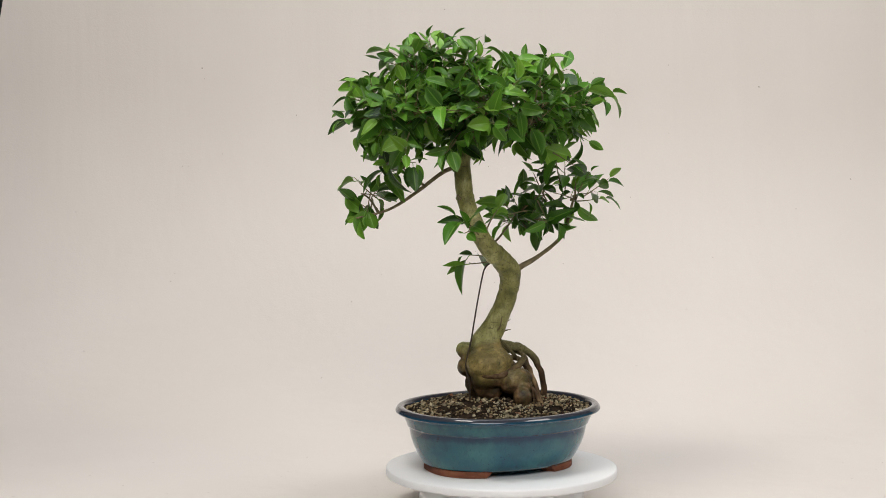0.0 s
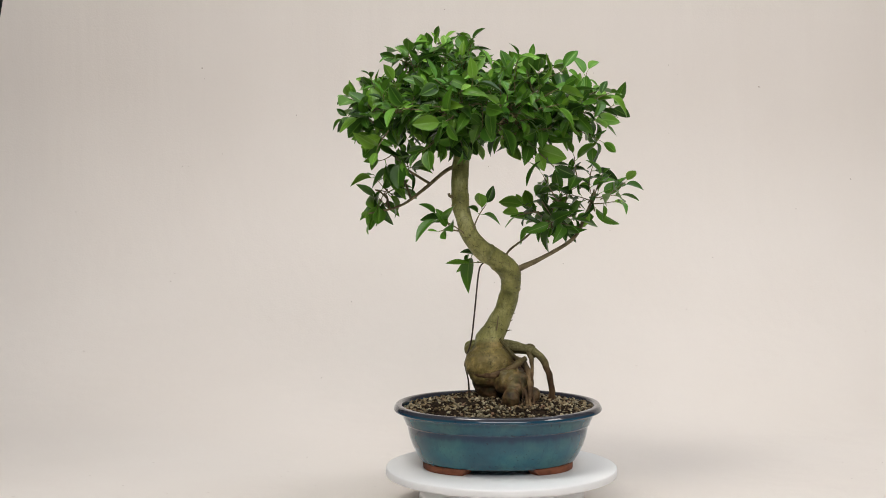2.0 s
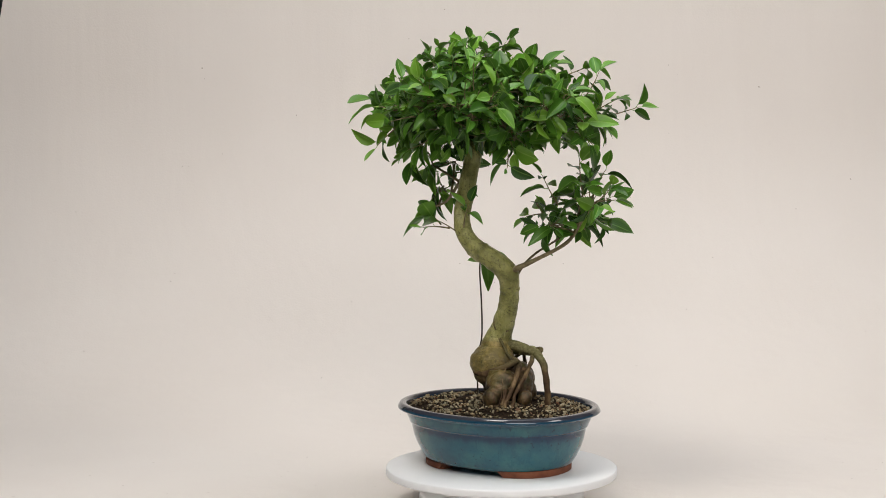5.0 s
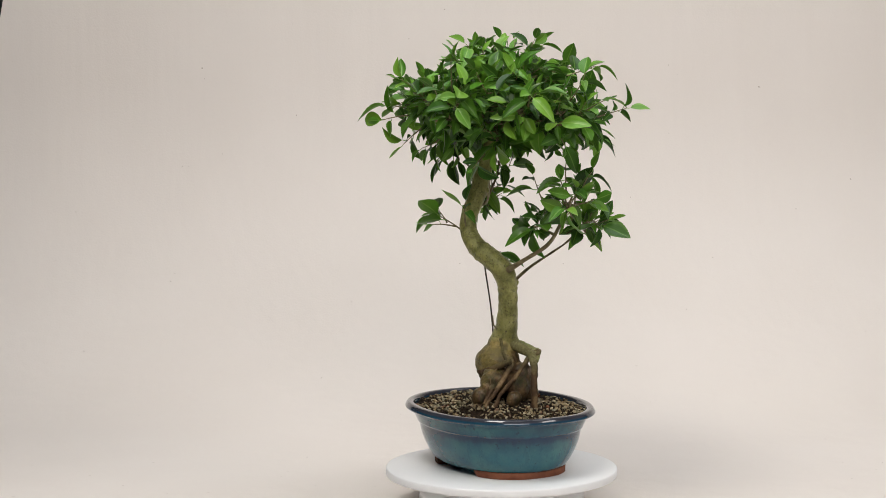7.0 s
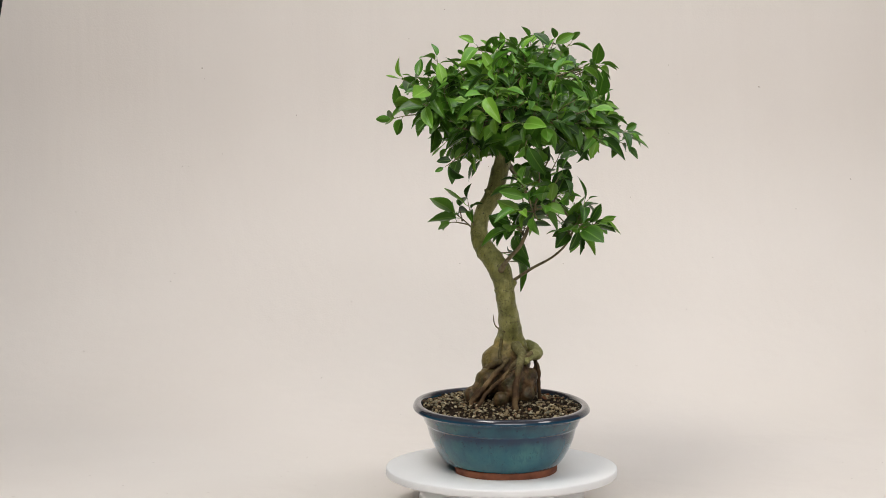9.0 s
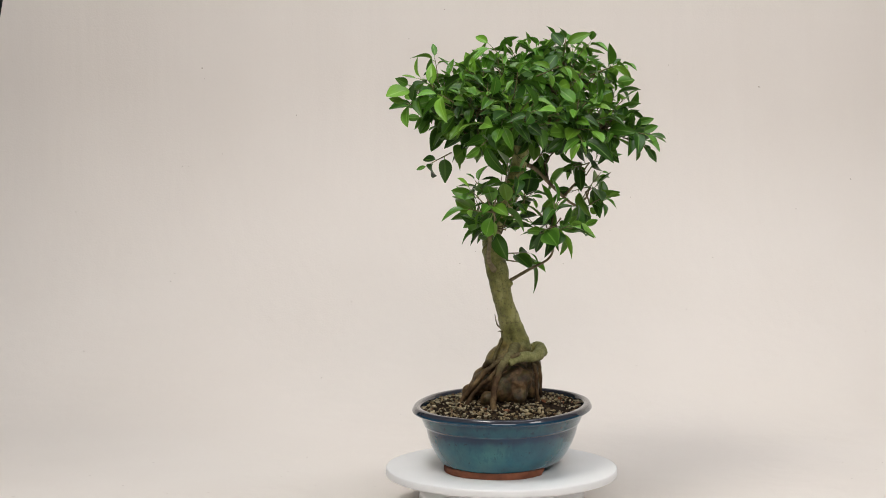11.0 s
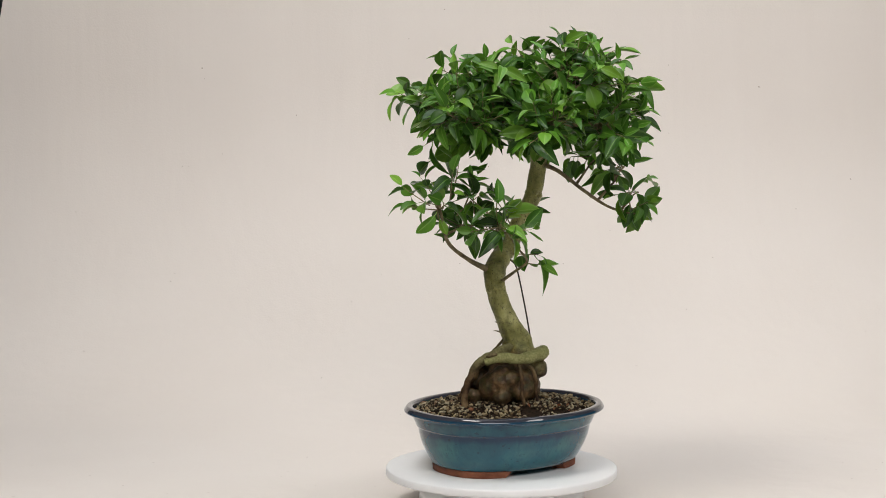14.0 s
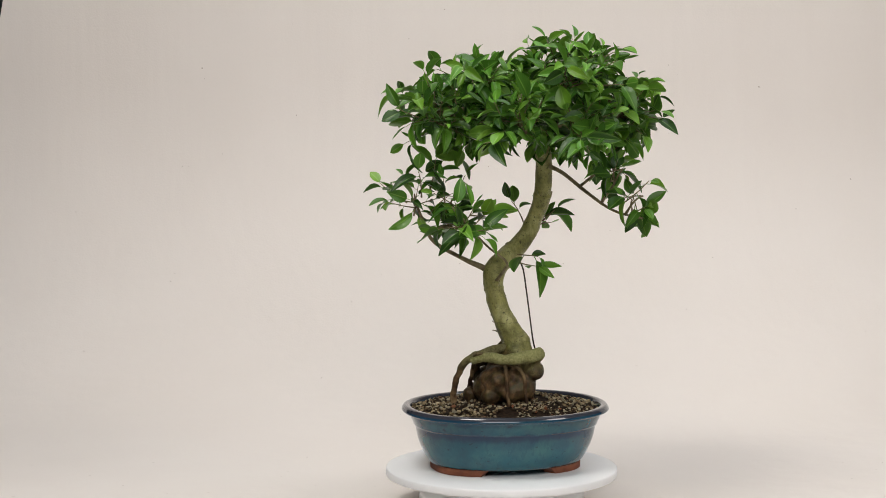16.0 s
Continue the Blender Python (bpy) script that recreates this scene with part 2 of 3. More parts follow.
def spline(points, steps):
    """Points along a smooth curve (Catmull-Rom) through rows of x, y, z, radius."""
    p = [np.array(q, float) for q in points]
    p = [2 * p[0] - p[1]] + p + [2 * p[-1] - p[-2]]
    out = []
    for i in range(1, len(p) - 2):
        for k in range(steps):
            t = k / steps
            out.append(0.5 * (2 * p[i] + (p[i + 1] - p[i - 1]) * t + (2 * p[i - 1] - 5 * p[i] + 4 * p[i + 1] - p[i + 2]) * t * t
                              + (3 * p[i] - p[i - 1] - 3 * p[i + 1] + p[i + 2]) * t ** 3))
    out.append(p[-2])
    return out


def tube(verts, faces, rows, sides=8, rough=0.0):
    """Add a closed tube along rows of x, y, z, radius to the lists."""
    start = len(verts)
    pts = [Vector(r[:3]) for r in rows]
    side = None
    for i, r in enumerate(rows):
        d = (pts[min(i + 1, len(pts) - 1)] - pts[max(i - 1, 0)]).normalized()
        if side is None:
            side = d.orthogonal().normalized()
        side = (side - d * side.dot(d)).normalized()
        up = d.cross(side)
        for k in range(sides):
            a = 2 * math.pi * k / sides
            out = side * math.cos(a) + up * math.sin(a)
            rad = r[3]
            if rough:
                rad *= 1 + rough * noise.noise((pts[i] + out * r[3]) * 60)
            verts.append(pts[i] + out * rad)
    n = len(rows)
    for i in range(n - 1):
        for k in range(sides):
            a, b = start + i * sides + k, start + i * sides + (k + 1) % sides
            faces.append((a, b, b + sides, a + sides))
    for ring, flip in ((0, True), (n - 1, False)):
        loop = [start + ring * sides + k for k in range(sides)]
        faces.append(tuple(reversed(loop)) if flip else tuple(loop))


def cm(*v):
    return tuple(x / 100 for x in v)


def oval(a, b, u, power=2.15):
    """A point on a slightly squared oval."""
    c, s = math.cos(u), math.sin(u)
    k = (abs(c / a) ** power + abs(s / b) ** power) ** (-1 / power)
    return c * k, s * k


# ---- the setting ----
def build_room():
    def slab(name, x0, x1, y0, y1, z0, z1, label):
        bm = bmesh.new()
        bmesh.ops.create_cube(bm, size=1, matrix=Matrix.Translation(((x0 + x1) / 2, (y0 + y1) / 2, (z0 + z1) / 2)) @ Matrix.Diagonal((x1 - x0, y1 - y0, z1 - z0, 1)))
        tagged(part(name, bm, ROOM, smooth=False), label, kind="structure")

    slab("floor", -2.6, 2.6, -4.6, 2.6, -0.12, -0.02, "dark studio floor under the cloth")
    slab("ceiling", -2.6, 2.6, -4.6, 2.6, 2.9, 3.0, "dark studio ceiling")
    slab("wall_north", -2.6, 2.6, 2.6, 2.7, -0.12, 3.0, "dark studio wall behind the cloth")
    slab("wall_south", -2.6, 2.6, -4.7, -4.6, -0.12, 3.0, "dark studio wall behind the camera")
    slab("wall_west", -2.7, -2.6, -4.7, 2.7, -0.12, 3.0, "dark studio side wall")
    slab("wall_east", 2.6, 2.7, -4.7, 2.7, -0.12, 3.0, "dark studio side wall")


def build_backdrop():
    """A cloth sweep: flat on the floor, a wide bend, then hanging; its west edge leans."""
    prof = [(-1.6 + 2.18 * i / 24, 0.0) for i in range(25)]
    rad = 0.67
    for i in range(1, 25):
        a = math.pi / 2 * i / 24
        prof.append((0.58 + rad * math.sin(a), rad - rad * math.cos(a)))
    for i in range(1, 41):
        prof.append((1.25 + 0.05 * i / 40, rad + 1.63 * i / 40))
    nx = 150
    verts, faces = [], []
    for layer in (0, 1):
        for j, (y, z) in enumerate(prof):
            hang = min(1.0, max(0.0, (z - 0.15) / 0.5))
            for i in range(nx + 1):
                u = i / nx
                west = -1.105 + 0.17 * max(0.0, z - 0.75)
                x = west + (1.75 - west) * u
                fold = hang * (0.010 * noise.noise((x * 3.0, z * 0.5, 3.0)) + 0.002 * noise.noise((x * 13, z * 0.9, 9.0)))
                fold += 0.0015 * noise.noise((x * 9, y * 9, 1.0))
                fold += 0.004 * hang * min(1.0, max(0.0, (x - 0.2) / 0.4)) * noise.noise((x * 26 + z * 2, z * 1.4, 6.0))
                verts.append((x, y - fold - 0.004 * layer * hang, z + 0.003 + fold * 0.25 * (1 - hang) - 0.003 * layer))
    w, base = nx + 1, len(prof) * (nx + 1)
    for j in range(len(prof) - 1):
        for i in range(nx):
            a = j * w + i
            faces.append((a, a + 1, a + w + 1, a + w))
            b = base + a
            faces.append((b, b + w, b + w + 1, b + 1))
    tagged(part("backdrop", mesh_from("backdrop", verts, faces), CLOTH), "pale cream cloth sweep from floor to wall", "backdrop", kind="structure")


build_room()
build_backdrop()


# ---- the turntable ----
def lathe(rows, sides=96):
    """A closed turned mesh from rows of radius, z."""
    verts, faces = [], []
    for r, z in rows:
        for k in range(sides):
            a = 2 * math.pi * k / sides
            verts.append((r * math.cos(a), r * math.sin(a), z))
    for i in range(len(rows) - 1):
        for k in range(sides):
            a, b = i * sides + k, i * sides + (k + 1) % sides
            faces.append((a, b, b + sides, a + sides))
    faces.append(tuple(reversed(range(sides))))
    faces.append(tuple((len(rows) - 1) * sides + k for k in range(sides)))
    return verts, faces


def build_turntable():
    thing = tagged(new("turntable"), "white round motorised turntable standing on the cloth", "turntable")
    thing.matrix_world = pose(0, 0, 0.0045)
    t = PLATTER_TOP - 0.0045
    v, f = lathe([(0.128, 0.0), (0.130, 0.002), (0.130, t - 0.022), (0.126, t - 0.019), (0.060, t - 0.019)])
    part("base", mesh_from("base", v, f), BOARD, thing)
    v, f = lathe([(0.050, t - 0.0185), (0.050, t - 0.0130)])
    part("bearing", mesh_from("bearing", v, f), PRINT, thing, "dark bearing ring")
    v, f = lathe([(0.1805, t - 0.0125), (0.1820, t - 0.0118), (0.1824, t - 0.010), (0.1824, t - 0.0025), (0.1818, t - 0.0008), (0.1800, t)], 128)
    platter = part("platter", mesh_from("platter", v, f), BOARD, thing)
    for ang, wide, tall, drop in ((-94.5, 0.026, 0.012, 0.030), (-87, 0.012, 0.009, 0.031), (-81, 0.013, 0.009, 0.031)):
        a = radians(ang)
        bm = bmesh.new()
        bmesh.ops.create_cube(bm, size=1, matrix=Matrix.Translation((0.1302 * math.cos(a), 0.1302 * math.sin(a), t - drop)) @ Matrix.Rotation(a + math.pi / 2, 4, "Z") @ Matrix.Diagonal((wide, 0.002, tall, 1)))
        part("marking", bm, PRINT, thing, "dark printed bar", smooth=False)
    return thing, platter


TURNTABLE, PLATTER = build_turntable()


# ---- the pot ----
POT_X, POT_Y = -0.006, 0.0


def build_pot():
    thing = tagged(new("bonsai_pot"), "oval teal-blue glazed ceramic pot on the turntable", "pot")
    # half length, half width, height over the platter
    rows = [(0.060, 0.040, 0.0095), (0.1110, 0.0815, 0.0085), (0.1188, 0.0890, 0.0098), (0.1232, 0.0942, 0.0140), (0.1285, 0.1003, 0.0230), (0.1352, 0.1080, 0.0370),
            (0.1396, 0.1130, 0.0500), (0.1418, 0.1158, 0.0620), (0.1422, 0.1163, 0.0668), (0.1426, 0.1168, 0.0684), (0.1450, 0.1192, 0.0692), (0.1460, 0.1203, 0.0712), (0.1464, 0.1207, 0.0735),
            (0.1492, 0.1236, 0.0790), (0.1512, 0.1257, 0.0850), (0.1524, 0.1270, 0.0884), (0.1545, 0.1291, 0.0894), (0.1590, 0.1336, 0.0898)]
    # the lip, and the inside
    rows += [(0.1622, 0.1368, 0.0905), (0.1635, 0.1381, 0.0917), (0.1637, 0.1383, 0.0928), (0.1635, 0.1381, 0.0938), (0.1625, 0.1371, 0.0957), (0.1611, 0.1357, 0.0980), (0.1602, 0.1348, 0.0991), (0.1588, 0.1334, 0.0998),
            (0.1575, 0.1321, 0.1001), (0.1525, 0.1271, 0.1000), (0.1508, 0.1254, 0.0992), (0.1498, 0.1244, 0.0972), (0.1490, 0.1236, 0.0930), (0.1460, 0.1205, 0.0800), (0.1250, 0.0980, 0.0300), (0.060, 0.040, 0.0250)]
    sides = 128
    verts, faces = [], []
    for a, b, z in rows:
        for k in range(sides):
            u = 2 * math.pi * k / sides
            x, y = oval(a, b, u)
            w = 0.0006 * noise.noise((x * 14, y * 14, z * 25))
            verts.append((x * (1 + w / a), y * (1 + w / a), z + 0.0006 * noise.noise((x * 9, y * 9, 4))))
    for i in range(len(rows) - 1):
        for k in range(sides):
            a, b = i * sides + k, i * sides + (k + 1) % sides
            faces.append((a, b, b + sides, a + sides))
    faces.append(tuple(reversed(range(sides))))
    faces.append(tuple((len(rows) - 1) * sides + k for k in range(sides)))
    part("pot_body", mesh_from("pot_body", verts, faces), GLAZE, thing, "glossy teal glaze, bluer along lip and moulding").matrix_basis = pose(POT_X, POT_Y, 0)

    def foot(turn):
        """A clay foot that wraps one end, cut away with sloping ends along the long sides."""
        n = 40
        half = 1.02
        v, f = [], []
        rings = [(0.1175, 0.0850, 0.0105, 0.0), (0.1182, 0.0856, 0.0090, 0.012), (0.1180, 0.0852, 0.0008, 0.10), (0.1168, 0.0838, 0.0, 0.105),
                 (0.1000, 0.0665, 0.0, 0.105), (0.0990, 0.0655, 0.0008, 0.10), (0.0970, 0.0640, 0.0105, 0.0)]
        for a, b, z, cut in rings:
            for k in range(n + 1):
                u = (half - cut) * (2 * k / n - 1)
                v.append((*oval(a, b, u, 2.5), z))
        for i in range(len(rings) - 1):
            for k in range(n):
                a = i * (n + 1) + k
                f.append((a, a + n + 1, a + n + 2, a + 1))
        f.append(tuple(i * (n + 1) for i in range(len(rings))))
        f.append(tuple(reversed([i * (n + 1) + n for i in range(len(rings))])))
        top = (len(rings) - 1) * (n + 1)
        for k in range(n):
            f.append((top + k, k, k + 1, top + k + 1))
        part("foot", mesh_from("foot", v, f), CLAY, thing, "unglazed terracotta foot").matrix_basis = pose(POT_X, POT_Y, 0, 0, 0, turn)

    foot(0)
    foot(180)
    return thing


POT = build_pot()

# ---- soil ----
SOIL_A, SOIL_B = 0.1488, 0.1234


def soil_height(x, y):
    """Height over the platter: just under the lip at the rim, mounded round the tree."""
    d = min(1.0, math.hypot(x / SOIL_A, y / SOIL_B))
    return 0.0945 + 0.0150 * (1 - d ** 2.2) + 0.0030 * noise.noise((x * 22, y * 22, 2.0)) * (1 - d ** 4)


def build_soil():
    verts, faces = [(0, 0, soil_height(0, 0))], []
    rings, sides = 26, 72
    for j in range(1, rings + 1):
        for k in range(sides):
            x, y = oval(SOIL_A * j / rings, SOIL_B * j / rings, 2 * math.pi * k / sides)
            verts.append((x, y, soil_height(x, y) - 0.0035 + 0.0025 * noise.noise((x * 120, y * 120, 5.0))))
    for k in range(sides):
        faces.append((0, 1 + k, 1 + (k + 1) % sides))
    for j in range(rings - 1):
        for k in range(sides):
            a, b = 1 + j * sides + k, 1 + j * sides + (k + 1) % sides
            faces.append((a, a + sides, b + sides, b))
    skirt = len(verts)
    for k in range(sides):
        x, y = oval(SOIL_A * 0.84, SOIL_B * 0.80, 2 * math.pi * k / sides)
        verts.append((x, y, 0.032))
    last = 1 + (rings - 1) * sides
    for k in range(sides):
        faces.append((last + k, skirt + k, skirt + (k + 1) % sides, last + (k + 1) % sides))
    faces.append(tuple(reversed(range(skirt, skirt + sides))))
    thing = tagged(new("potting_soil"), "dark soil topped with tan and grey gravel in the pot", "soil")
    part("soil_bed", mesh_from("soil_bed", verts, faces), SOIL, thing).matrix_basis = pose(POT_X, POT_Y, 0)
    return thing


SOIL_THING = build_soil()

# ---- the tree ----
TREE = tagged(new("bonsai_tree"), "fig bonsai with curved trunk, swollen roots, glossy green leaves", "bonsai tree")
Z0 = PLATTER_TOP * 100   # tree rows are in centimetres over the floor

TRUNK = [(-1.9, 1.8, 25.2, 2.8), (-1.7, 1.7, 27.0, 2.15), (-0.6, 1.3, 29.3, 1.78), (0.7, 0.7, 32.4, 1.55), (1.4, 0.1, 35.6, 1.55), (1.1, -0.4, 37.9, 1.72),
         (-0.9, -1.5, 39.9, 1.62), (-3.2, -2.5, 41.5, 1.52), (-5.1, -2.9, 43.8, 1.38), (-6.1, -2.2, 46.5, 1.32), (-6.6, -0.5, 49.3, 1.36), (-6.5, 0.8, 53.6, 1.34),
         (-6.0, 1.5, 57.2, 1.30), (-4.8, 2.0, 60.5, 1.05)]
# swollen base: centre, radii
LUMPS = [(-1.9, 1.2, 25.9, 2.3, 2.2, 2.4), (-1.9, 0.4, 23.3, 3.9, 3.3, 3.0), (-1.6, 1.4, 19.6, 2.3, 2.4, 2.8), (-2.0, 0.5, 21.4, 2.95, 2.9, 2.1), (0.8, 0.4, 22.6, 1.8, 1.8, 1.4), (1.4, -2.2, 20.7, 2.6, 2.1, 2.2), (1.2, -4.8, 18.5, 1.5, 1.4, 1.6)]
LUMPS += [(0.8, 2.3, 20.6, 3.5, 2.7, 3.0), (2.6, 3.4, 18.8, 1.6, 1.4, 1.5), (-0.6, 4.3, 19.4, 1.8, 1.5, 1.8), (1.4, 4.2, 21.6, 1.6, 1.2, 1.3), (2.8, 1.0, 20.0, 1.9, 2.2, 2.5), (-4.1, 3.7, 22.6, 1.7, 1.7, 1.6), (-2.2, 3.5, 20.0, 2.3, 2.0, 2.5), (-4.6, 4.0, 25.0, 1.15, 1.2, 1.1), (-3.6, 2.9, 23.9, 1.7, 1.7, 1.8),
         (1.9, -3.5, 19.7, 1.7, 1.3, 1.4), (4.9, -0.9, 18.4, 1.2, 1.2, 1.3), (0.4, -2.4, 22.0, 1.3, 1.1, 0.9)]


def build_trunk():
    verts, faces = [], []
    rows = []
    for i, r in enumerate(spline(TRUNK, 8)):
        swell = 1 + 0.012 * math.sin(i * 1.9) + 0.05 * noise.noise((i * 0.35, 0, 7))
        rows.append((r[0] / 100, r[1] / 100, (r[2] - Z0) / 100, r[3] / 100 * swell))
    tube(verts, faces, rows, 20, 0.10)
    # leaf-scar rings and pruning knots
    for x, y, z, rad in ((-2.5, -2.2, 40.9, 1.72), (-6.6, -0.3, 49.8, 1.50), (1.3, 0.1, 35.2, 1.64)):
        near = min(range(len(rows)), key=lambda i: (Vector(rows[i][:3]) - Vector(cm(x, y, z - Z0))).length)
        p, q = Vector(rows[max(0, near - 1)][:3]), Vector(rows[min(len(rows) - 1, near + 1)][:3])
        c, d = Vector(rows[near][:3]), (q - p).normalized()
        tube(verts, faces, [(*(c - d * 0.0016), rad / 104), (*c, rad / 98), (*(c + d * 0.0016), rad / 104)], 20)
    bm = bmesh.new()
    bm.from_mesh(mesh_from("trunk_core", verts, faces))
    for x, y, z, a, b, c in LUMPS:
        m = Matrix.Translation(cm(x, y, z - Z0)) @ Matrix.Diagonal((*cm(a, b, c), 1))
        made = bmesh.ops.create_icosphere(bm, subdivisions=4, radius=1, matrix=m)
        for v in made["verts"]:
            rough = 0.55 if z > 23 else 1.0
            v.co += (v.co - Vector(cm(x, y, z - Z0))) * rough * (0.13 * noise.noise(v.co * 50) + 0.08 * noise.noise(v.co * 130))
    for x, y, z, a in ((0.4, -2.0, 38.6, 0.62), (2.2, -1.0, 37.2, 0.55), (-5.9, 0.9, 50.2, 0.5), (1.4, 1.6, 36.2, 0.6), (-7.6, -1.2, 48.3, 0.4), (-3.9, -3.2, 40.8, 0.5)):
        bmesh.ops.create_icosphere(bm, subdivisions=2, radius=a / 100, matrix=Matrix.Translation(cm(x, y, z - Z0)))
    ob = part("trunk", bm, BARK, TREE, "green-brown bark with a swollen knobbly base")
    rem = ob.modifiers.new("skin", "REMESH")
    rem.mode, rem.voxel_size, rem.use_smooth_shade = "VOXEL", 0.0014, True
    smo = ob.modifiers.new("soften", "SMOOTH")
    smo.factor, smo.iterations = 0.5, 9
    return ob


build_trunk()


def build_root(rows, label="", material=None):
    verts, faces = [], []
    pts = [(r[0] / 100, r[1] / 100, (r[2] - Z0) / 100, r[3] / 100) for r in spline(rows, 7)]
    pts = [(x + 0.0022 * noise.noise((i * 0.33, x * 9, 1)), y + 0.0022 * noise.noise((i * 0.33, y * 9, 5)), z, r) for i, (x, y, z, r) in enumerate(pts)]
    tube(verts, faces, pts, 12, 0.32)
    part("root", mesh_from("root", verts, faces), material or ROOT, TREE, label)


build_root([(-0.6, 2.0, 26.2, 0.9), (1.8, 2.4, 25.8, 0.85), (4.2, 2.6, 25.2, 0.74), (5.7, 2.0, 24.6, 0.62), (7.1, 1.4, 22.7, 0.54), (7.9, 0.9, 20.0, 0.52), (8.0, 0.8, 17.0, 0.57)], "thick arching aerial root", ARCH_ROOT)
build_root([(-4.9, 4.1, 25.2, 1.05), (-3.6, 5.3, 25.2, 0.98), (-0.8, 5.7, 24.9, 0.88), (1.8, 5.1, 24.8, 0.80), (4.0, 3.8, 25.0, 0.70), (5.5, 2.6, 24.3, 0.60)], "thick green root coiled round the base", GREEN_ROOT)
build_root([(0.8, 0.8, 23.8, 0.45), (2.5, 0.2, 24.0, 0.45), (3.7, -0.8, 23.2, 0.42), (4.2, -2.9, 20.9, 0.36), (4.1, -5.0, 18.4, 0.34), (4.3, -5.6, 17.2, 0.4)])
build_root([(4.4, 2.4, 24.8, 0.42), (4.8, 1.0, 23.6, 0.34), (4.6, -0.9, 21.4, 0.32), (4.6, -3.2, 19.2, 0.30), (4.7, -4.6, 17.2, 0.34)])
build_root([(0.9, 5.0, 24.6, 0.26), (0.8, 5.7, 22.4, 0.28), (0.6, 5.8, 20.0, 0.26), (0.5, 6.0, 17.4, 0.3)])
build_root([(0.2, 5.0, 24.2, 0.24), (-1.3, 5.6, 23.2, 0.28), (-2.2, 5.7, 21.2, 0.28), (-2.5, 5.7, 17.4, 0.3)])
build_root([(-0.4, 0.0, 27.2, 0.24), (1.2, -0.5, 25.4, 0.27), (3.0, -0.8, 23.3, 0.25), (3.8, -1.2, 22.2, 0.22)], "", OLIVE_ROOT)
build_root([(-4.8, 0.0, 22.4, 0.36), (-3.6, -1.7, 21.9, 0.46), (-1.6, -2.3, 21.9, 0.54), (0.5, -2.5, 22.5, 0.54), (2.1, -2.0, 23.3, 0.50), (3.7, -0.7, 24.2, 0.48)], "root wound across the swollen base", OLIVE_ROOT)
build_root([(3.7, 3.5, 25.3, 0.30), (4.6, 3.9, 25.6, 0.30), (5.2, 3.2, 25.3, 0.30), (4.8, 2.3, 24.8, 0.28)])
build_root([(2.6, -3.4, 20.4, 0.3), (3.5, -4.4, 19.4, 0.3), (3.6, -5.6, 17.8, 0.3)])


# thin root threads over the knob, and dry spurs on the lower trunk
build_root([(-0.9, -2.6, 22.4, 0.09), (1.2, -4.0, 21.3, 0.09), (3.0, -3.2, 21.1, 0.09), (3.9, -2.0, 22.0, 0.09)])
build_root([(-0.4, -3.2, 20.2, 0.08), (1.3, -4.5, 20.1, 0.08), (2.9, -4.0, 19.9, 0.08), (4.0, -2.9, 20.4, 0.08)])
build_root([(2.2, -0.6, 24.4, 0.10), (2.4, -3.2, 22.2, 0.10), (2.8, -4.1, 20.4, 0.09), (3.2, -5.4, 17.6, 0.09)])


def build_spur(rows):
    verts, faces = [], []
    tube(verts, faces, [(r[0] / 100, r[1] / 100, (r[2] - Z0) / 100, r[3] / 100) for r in spline(rows, 4)], 6, 0.2)
    part("spur", mesh_from("spur", verts, faces), TWIG, TREE, "dry brown stub")


build_spur([(-0.9, -0.2, 28.6, 0.16), (-0.8, -1.0, 29.4, 0.12), (-0.6, -1.3, 31.0, 0.06)])
build_spur([(0.6, 0.4, 28.4, 0.14), (1.2, 0.0, 28.6, 0.08), (1.5, -0.2, 28.6, 0.05)])
build_spur([(0.6, 0.6, 29.8, 0.14), (1.5, 0.5, 30.0, 0.08), (1.7, 0.4, 30.2, 0.06)])
build_spur([(1.4, 0.9, 30.9, 0.14), (1.9, 0.9, 31.1, 0.09), (2.1, 0.9, 31.2, 0.06)])
build_spur([(-7.2, -0.8, 49.4, 0.30), (-8.2, -1.3, 49.8, 0.24), (-8.4, -1.4, 50.2, 0.2)])


def build_guy_wire():
    verts, faces = [], []
    rows = [(-3.0, -1.6, 39.4, 0.13), (-3.5, -1.0, 38.6, 0.13), (-3.8, -0.5, 36.8, 0.13), (-4.2, 0.6, 32.0, 0.13), (-4.7, 1.4, 27.0, 0.13), (-5.3, 1.4, 24.8, 0.13),
            (-5.65, 1.2, 22.8, 0.13), (-5.2, 0.9, 20.4, 0.13), (-5.1, 0.9, 17.4, 0.13)]
    tube(verts, faces, [(r[0] / 100, r[1] / 100, (r[2] - Z0) / 100, r[3] / 100) for r in spline(rows, 6)], 8)
    part("guy_wire", mesh_from("guy_wire", verts, faces), WIRE, TREE, "brown wire drawing the trunk down")


build_guy_wire()

# ---- foliage ----
rng = random.Random(11)

